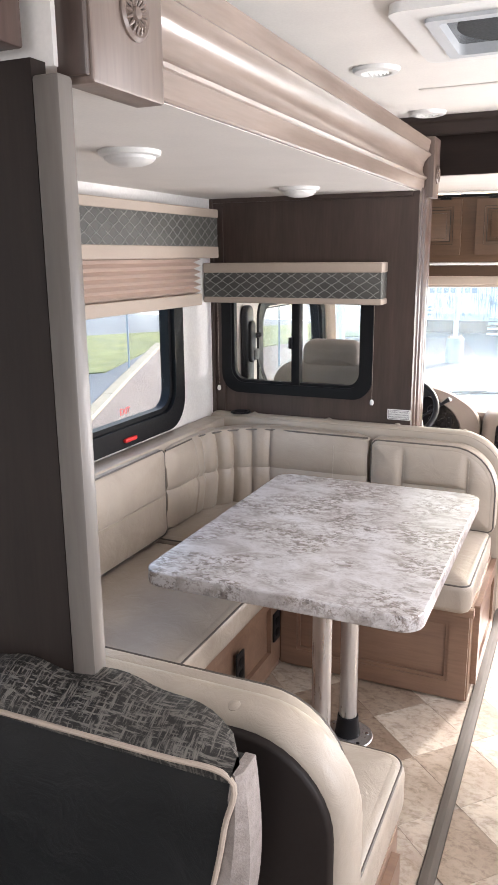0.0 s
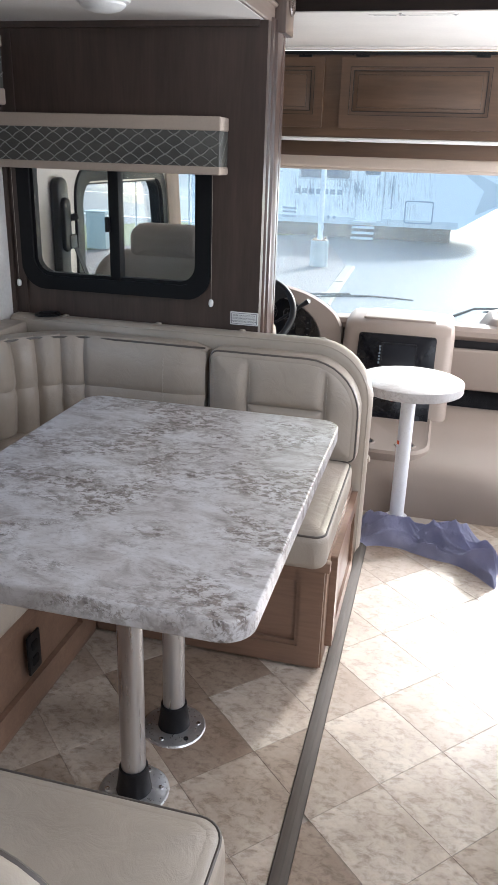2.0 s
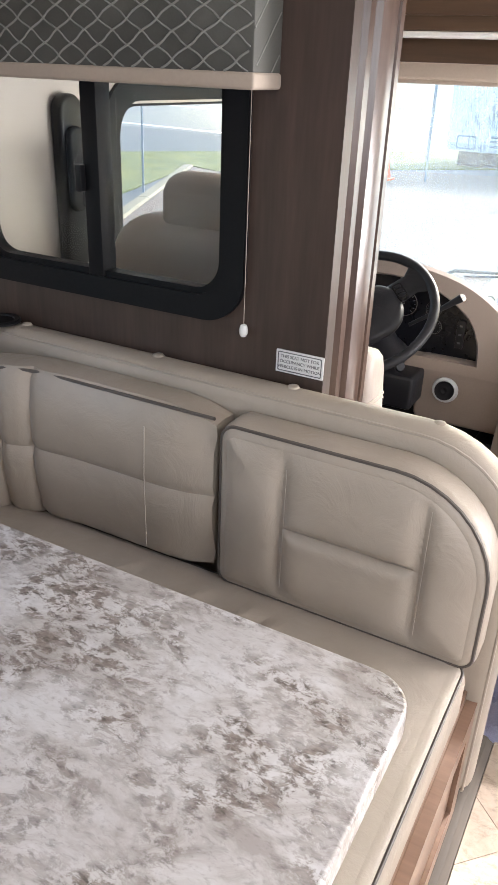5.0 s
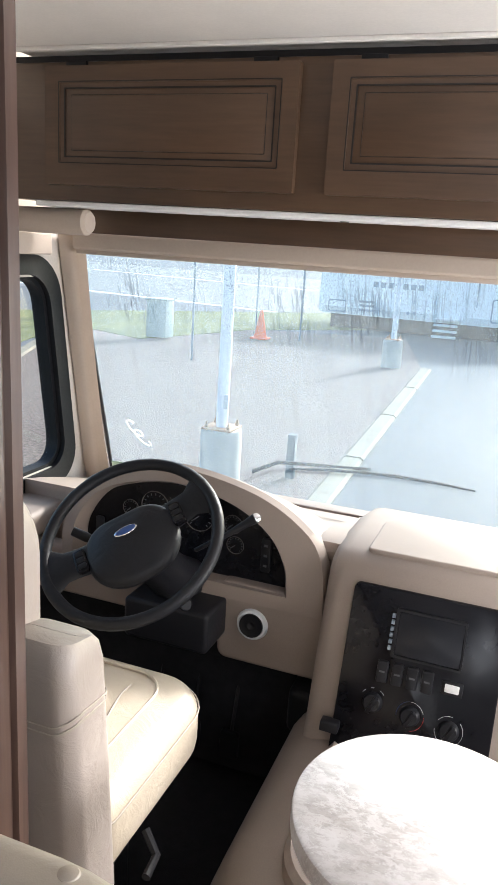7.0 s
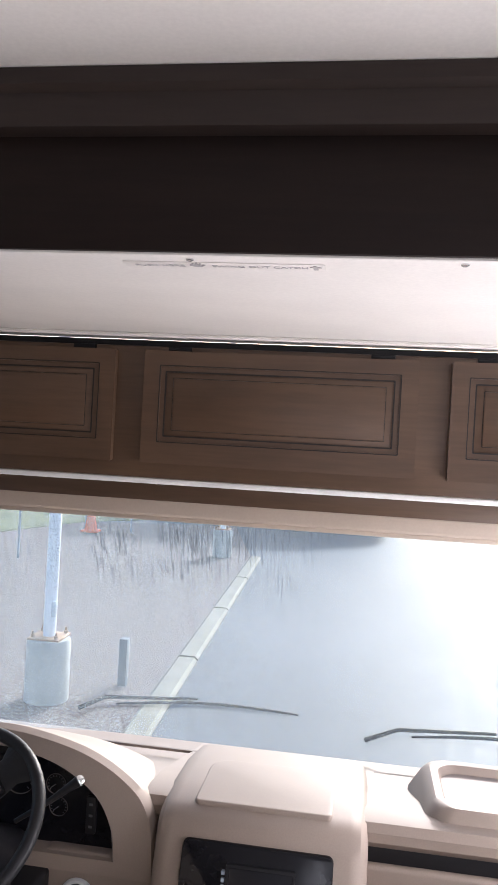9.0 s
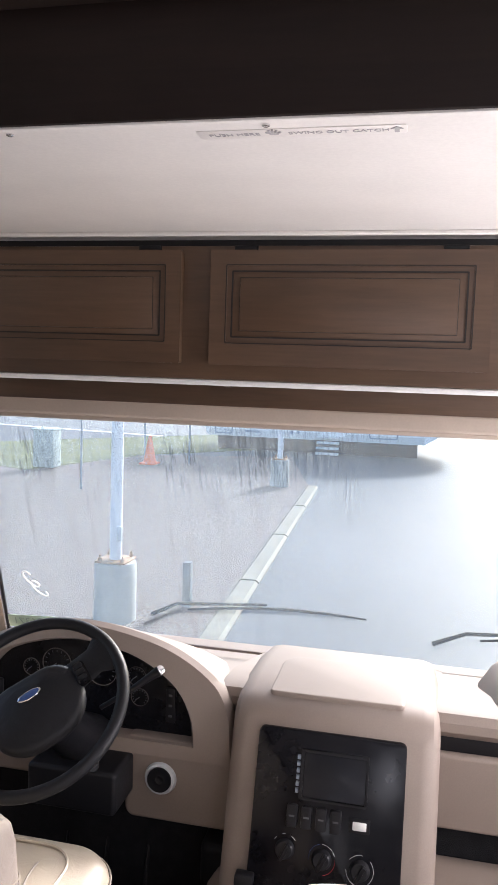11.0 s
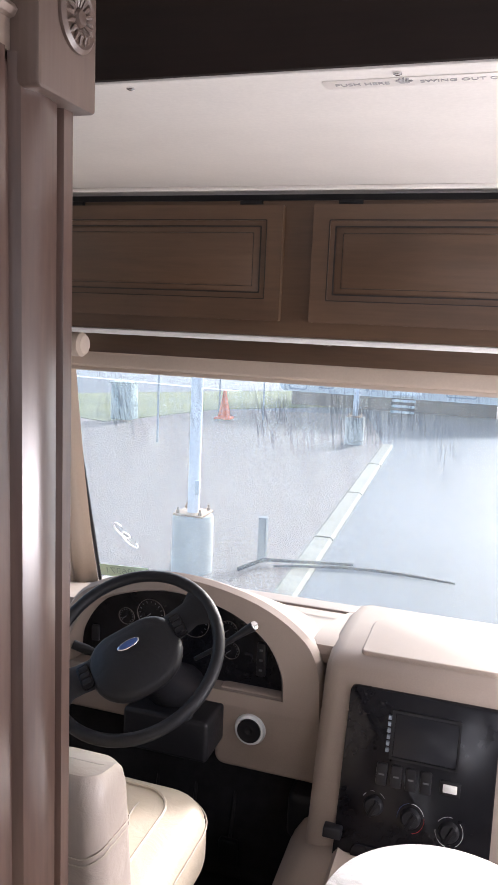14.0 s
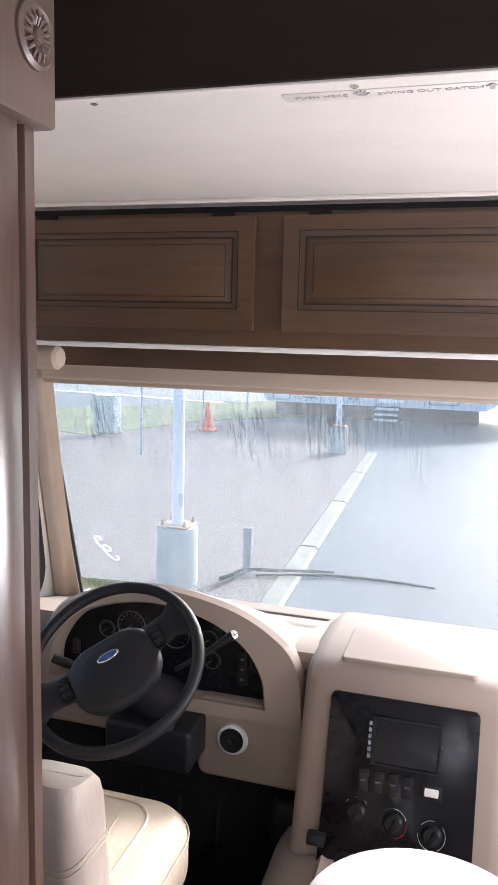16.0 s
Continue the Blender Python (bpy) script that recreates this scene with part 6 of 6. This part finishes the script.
patch("road", [(-80, 33), (-4, 30.0), (60, 30), (60, 60), (-80, 60)], GZ - 0.2, GZ + 0.0005, M_ROAD, "grey road beyond the grass", "road")

lp = thing("lamp_post", (-2.78, 9.50, GZ), "pale grey steel post bolted on a round concrete base", "lamp post")
part("concrete_base", lathe([(0.001, 0), (0.215, 0.0), (0.212, 0.58), (0.20, 0.61), (0.001, 0.62)], (-2.78, 9.50, GZ), seg=32), M_CONCRETE, lp, "stained concrete base")
part("base_plate", box(-2.94, -2.62, 9.34, 9.66, GZ + 0.615, GZ + 0.635, 0.004), M_RUST, lp, "rusty base plate")
part("pole", lathe([(0.062, 0.63), (0.058, 5.5), (0.001, 5.5)], (-2.78, 9.50, GZ), seg=20), M_WHITEPOLE, lp)
part("access_cover", box(-2.75, -2.70, 9.43, 9.47, GZ + 0.83, GZ + 0.98, 0.01), M_GREYPAINT, lp)
for dx, dy in ((-0.12, -0.12), (0.12, -0.12), (0.12, 0.12), (-0.12, 0.12)):
    part("anchor_bolt", lathe([(0.02, 0), (0.02, 0.03), (0.01, 0.03), (0.01, 0.06), (0.001, 0.06)], (-2.78 + dx, 9.5 + dy, GZ + 0.635), seg=8), M_RUST, lp)
lp2 = copy_thing(lp, Matrix.Translation((-2.82, 19.1, GZ)))
lp2["label"] = "pale grey steel post on a concrete base farther off"

bo = thing("marker_post", (-2.25, 10.1, GZ), "short grey wooden marker post in the gravel", "post")
part("post", box(-2.25, -2.16, 10.08, 10.17, GZ, GZ + 0.50, 0.01), M_MARKER, bo)

co = thing("traffic_cone", (-6.66, 21.2, GZ), "orange traffic cone beside a thin pole", "traffic cone")
part("cone", lathe([(0.17, 0.04), (0.035, 0.74), (0.001, 0.745)], (-6.66, 21.2, GZ + 0.05), seg=24), M_ORANGE, co)
part("base", box(-6.87, -6.45, 20.99, 21.41, GZ + 0.045, GZ + 0.095, 0.01), M_ORANGE, co)
ub = thing("utility_box", (-8.72, 19.5, GZ), "pale green utility cabinet on the grass", "utility box")
part("cabinet", box(-9.0, -8.45, 19.3, 19.75, GZ + 0.05, GZ + 0.95, 0.03), M_GREENBOX, ub)
part("lid", box(-9.03, -8.42, 19.27, 19.78, GZ + 0.95, GZ + 1.0, 0.015), M_GREENBOX, ub)
for i, (x, y) in enumerate(((-6.6, 16.9), (-6.95, 21.6), (-7.3, 26.9), (-5.8, 21.9), (-9.9, 15.4))):
    sp = thing("thin_pole", (x, y, GZ), "thin dark metal pole by the grass", "pole", "thin poles")
    part("rod", lathe([(0.022, 0), (0.022, 3.2), (0.001, 3.2)], (x, y, GZ), seg=10), M_TRAILERGREY, sp)

# parked travel trailer
tl = thing("travel_trailer", (-1.5, 27.5, GZ), "white parked travel trailer with windows and fold-out steps", "trailer")
TX0, TX1, TY, TZ0, TZ1 = -6.55, 1.6, 26.2, GZ + 0.46, GZ + 3.1
part("body", prism([(TX0, TZ0 + 0.1), (TX0 + 0.12, TZ0), (TX1 - 1.2, TZ0), (TX1, TZ0 + 0.75), (TX1, TZ1 - 1.1), (TX1 - 1.5, TZ1), (TX0 + 0.4, TZ1), (TX0, TZ1 - 0.4)], "y", TY, TY + 2.4), M_TRAILER, tl, "white body", smooth=False)
part("front_cap", prism([(TX1 - 1.75, TZ1 - 0.55), (TX1 - 0.02, TZ1 - 1.3), (TX1 - 0.02, TZ0 + 0.8), (TX1 - 0.75, TZ0 + 0.45), (TX1 - 0.55, TZ1 - 1.45)], "y", TY - 0.012, TY - 0.002), M_GREYPAINT, tl, "grey front cap", smooth=False)
part("skirt_band", box(TX0 + 0.12, TX1 - 1.2, TY - 0.012, TY - 0.002, TZ0 + 0.02, TZ0 + 0.22), M_GREYPAINT, tl, "pale grey lower band")
for x0, x1, z0, z1 in ((-4.72, -3.98, 1.85, 2.5), (-3.86, -3.10, 1.85, 2.5)):
    wn = part("window", slab(x0, x1, GZ + z0, GZ + z1, TY - 0.03, TY - 0.002, 0.06, 0.006, "y", 4), M_TRAILERGLASS, tl)
    part("frame", frame_ring(rrect(x0 - 0.05, x1 + 0.05, GZ + z0 - 0.05, GZ + z1 + 0.05, (0.08,) * 4, 4), rrect(x0 + 0.01, x1 - 0.01, GZ + z0 + 0.01, GZ + z1 - 0.01, (0.06,) * 4, 4), "y", TY - 0.04, TY - 0.003), M_GREYPAINT, wn)
dr = part("door", slab(-2.85, -2.00, TZ0 + 0.12, TZ1 - 0.45, TY - 0.03, TY - 0.002, 0.06, 0.006, "y", 4), M_TRAILER, tl)
part("door_seam", frame_ring(rrect(-2.88, -1.97, TZ0 + 0.09, TZ1 - 0.42, (0.07,) * 4, 4), rrect(-2.83, -2.02, TZ0 + 0.14, TZ1 - 0.47, (0.06,) * 4, 4), "y", TY - 0.036, TY - 0.004), M_GREYPAINT, dr)
part("door_window", slab(-2.62, -2.14, GZ + 2.0, GZ + 2.55, TY - 0.04, TY - 0.028, 0.05, 0.004, "y", 4), M_TRAILERGLASS, dr)
part("grab_handle", tube([(-1.72, TY - 0.06, GZ + 1.0), (-1.72, TY - 0.06, GZ + 2.0)], 0.022, 8), M_TRAILERGREY, tl)
for x0, x1, z0, z1 in ((-6.25, -5.65, 0.52, 0.9), (-1.30, -0.40, 0.58, 1.28)):
    part("hatch", frame_ring(rrect(x0, x1, GZ + z0, GZ + z1, (0.08,) * 4, 4), rrect(x0 + 0.04, x1 - 0.04, GZ + z0 + 0.04, GZ + z1 - 0.04, (0.06,) * 4, 4), "y", TY - 0.02, TY - 0.003), M_TRAILERGREY, tl)
for z in (0.60, 0.74, 0.86):
    part("vent_slat", box(-5.25, -4.78, TY - 0.022, TY - 0.004, GZ + z, GZ + z + 0.07, 0.005), M_TRAILERGREY, tl)
for x in (-3.72, -3.52):
    part("marker_lamp", lathe([(0.001, 0.02), (0.05, 0.02), (0.06, 0.0), (0.001, 0.0)], (x, TY - 0.004, GZ + 0.66), (0, -1, 0), 14), M_TRAILERGREY, tl)
for i in range(7):
    part("name_bar", box(-4.86 + 0.23 * i, -4.70 + 0.23 * i, TY - 0.016, TY - 0.004, GZ + 1.36, GZ + 1.52), M_TRAILERGREY, tl)
for k in range(4):
    part("step", box(-2.88, -2.18, TY - 0.25 - 0.12 * k, TY - 0.02 - 0.12 * k, GZ + 0.48 - 0.16 * k + 0.06, GZ + 0.54 - 0.16 * k + 0.06, 0.01), M_GREYPAINT, tl)
# one black block for the undercarriage and the shade beneath the trailer
part("undercarriage_shade", box(TX0 + 0.4, TX1 - 1.4, TY + 0.06, TY + 2.2, GZ + 0.04, TZ0), M_BLACK, tl)

# ---- floor tiles, laid diagonally ----
TILE = 0.212
fl, sfl = bpy.data.objects["floor"], bpy.data.objects["slide_floor"]
base_mesh = {}


def tile_mesh(poly, key):
    if key in base_mesh:
        return base_mesh[key]
    bm = bmesh.new()
    cx, cy = sum(p[0] for p in poly) / len(poly), sum(p[1] for p in poly) / len(poly)
    e = 0.0009
    def ins(p, d):
        v = Vector((p[0] - cx, p[1] - cy))
        return (p[0] - v.x / max(v.length, 1e-6) * d * 1.4, p[1] - v.y / max(v.length, 1e-6) * d * 1.4)
    loft(bm, [[(*ins(p, 0.0004), -0.0045) for p in poly], [(*ins(p, 0.0004), -0.0005) for p in poly], [(*ins(p, e), 0.0) for p in poly]])
    me = bpy.data.meshes.new("tile")
    bmesh.ops.recalc_face_normals(bm, faces=bm.faces[:])
    bm.to_mesh(me)
    bm.free()
    me.materials.append(M_TILE)
    base_mesh[key] = me
    return me


def clip(poly, x, keep_less):
    out = []
    for a, b in zip(poly, poly[1:] + poly[:1]):
        ia, ib = (a[0] <= x) == keep_less, (b[0] <= x) == keep_less
        if ia:
            out.append(a)
        if ia != ib:
            f = (x - a[0]) / (b[0] - a[0])
            out.append((x, a[1] + f * (b[1] - a[1])))
    return out


ORG = (0.126, 2.025)
D1, D2 = Vector((0.69, 0.72)).normalized() * TILE, Vector((-0.72, 0.69)).normalized() * 0.236
rng = random.Random(5)
for i in range(-16, 17):
    for j in range(-16, 17):
        o = Vector(ORG) + D1 * i + D2 * j
        poly = [tuple(o), tuple(o + D1), tuple(o + D1 + D2), tuple(o + D2)]
        c = o + (D1 + D2) / 2
        for keep, lim, x0, x1, y0, y1, parent, z in ((False, TRIM_X + 0.02, TRIM_X, 1.15, 0.0, 3.6, fl, -0.0075), (True, TRIM_X - 0.02, -0.95, TRIM_X, 1.0, 2.6, sfl, 0.0015)):
            if not (x0 - 0.2 < c.x < x1 + 0.2 and y0 - 0.2 < c.y < y1):
                continue
            p = clip(poly, lim, keep)
            if len(p) < 3:
                continue
            area = abs(sum(a[0] * b[1] - a[1] * b[0] for a, b in zip(p, p[1:] + p[:1]))) / 2
            if area < 0.002:
                continue
            whole = len(p) == 4 and area > TILE * 0.236 * 0.98
            loc = tuple(c)
            rel = [(a - c.x, b - c.y) for a, b in p]
            ob = new("tile", tile_mesh(rel, "whole" if whole else (i, j, keep)))
            ob.location = (c.x, c.y, z)
            ob.parent = parent
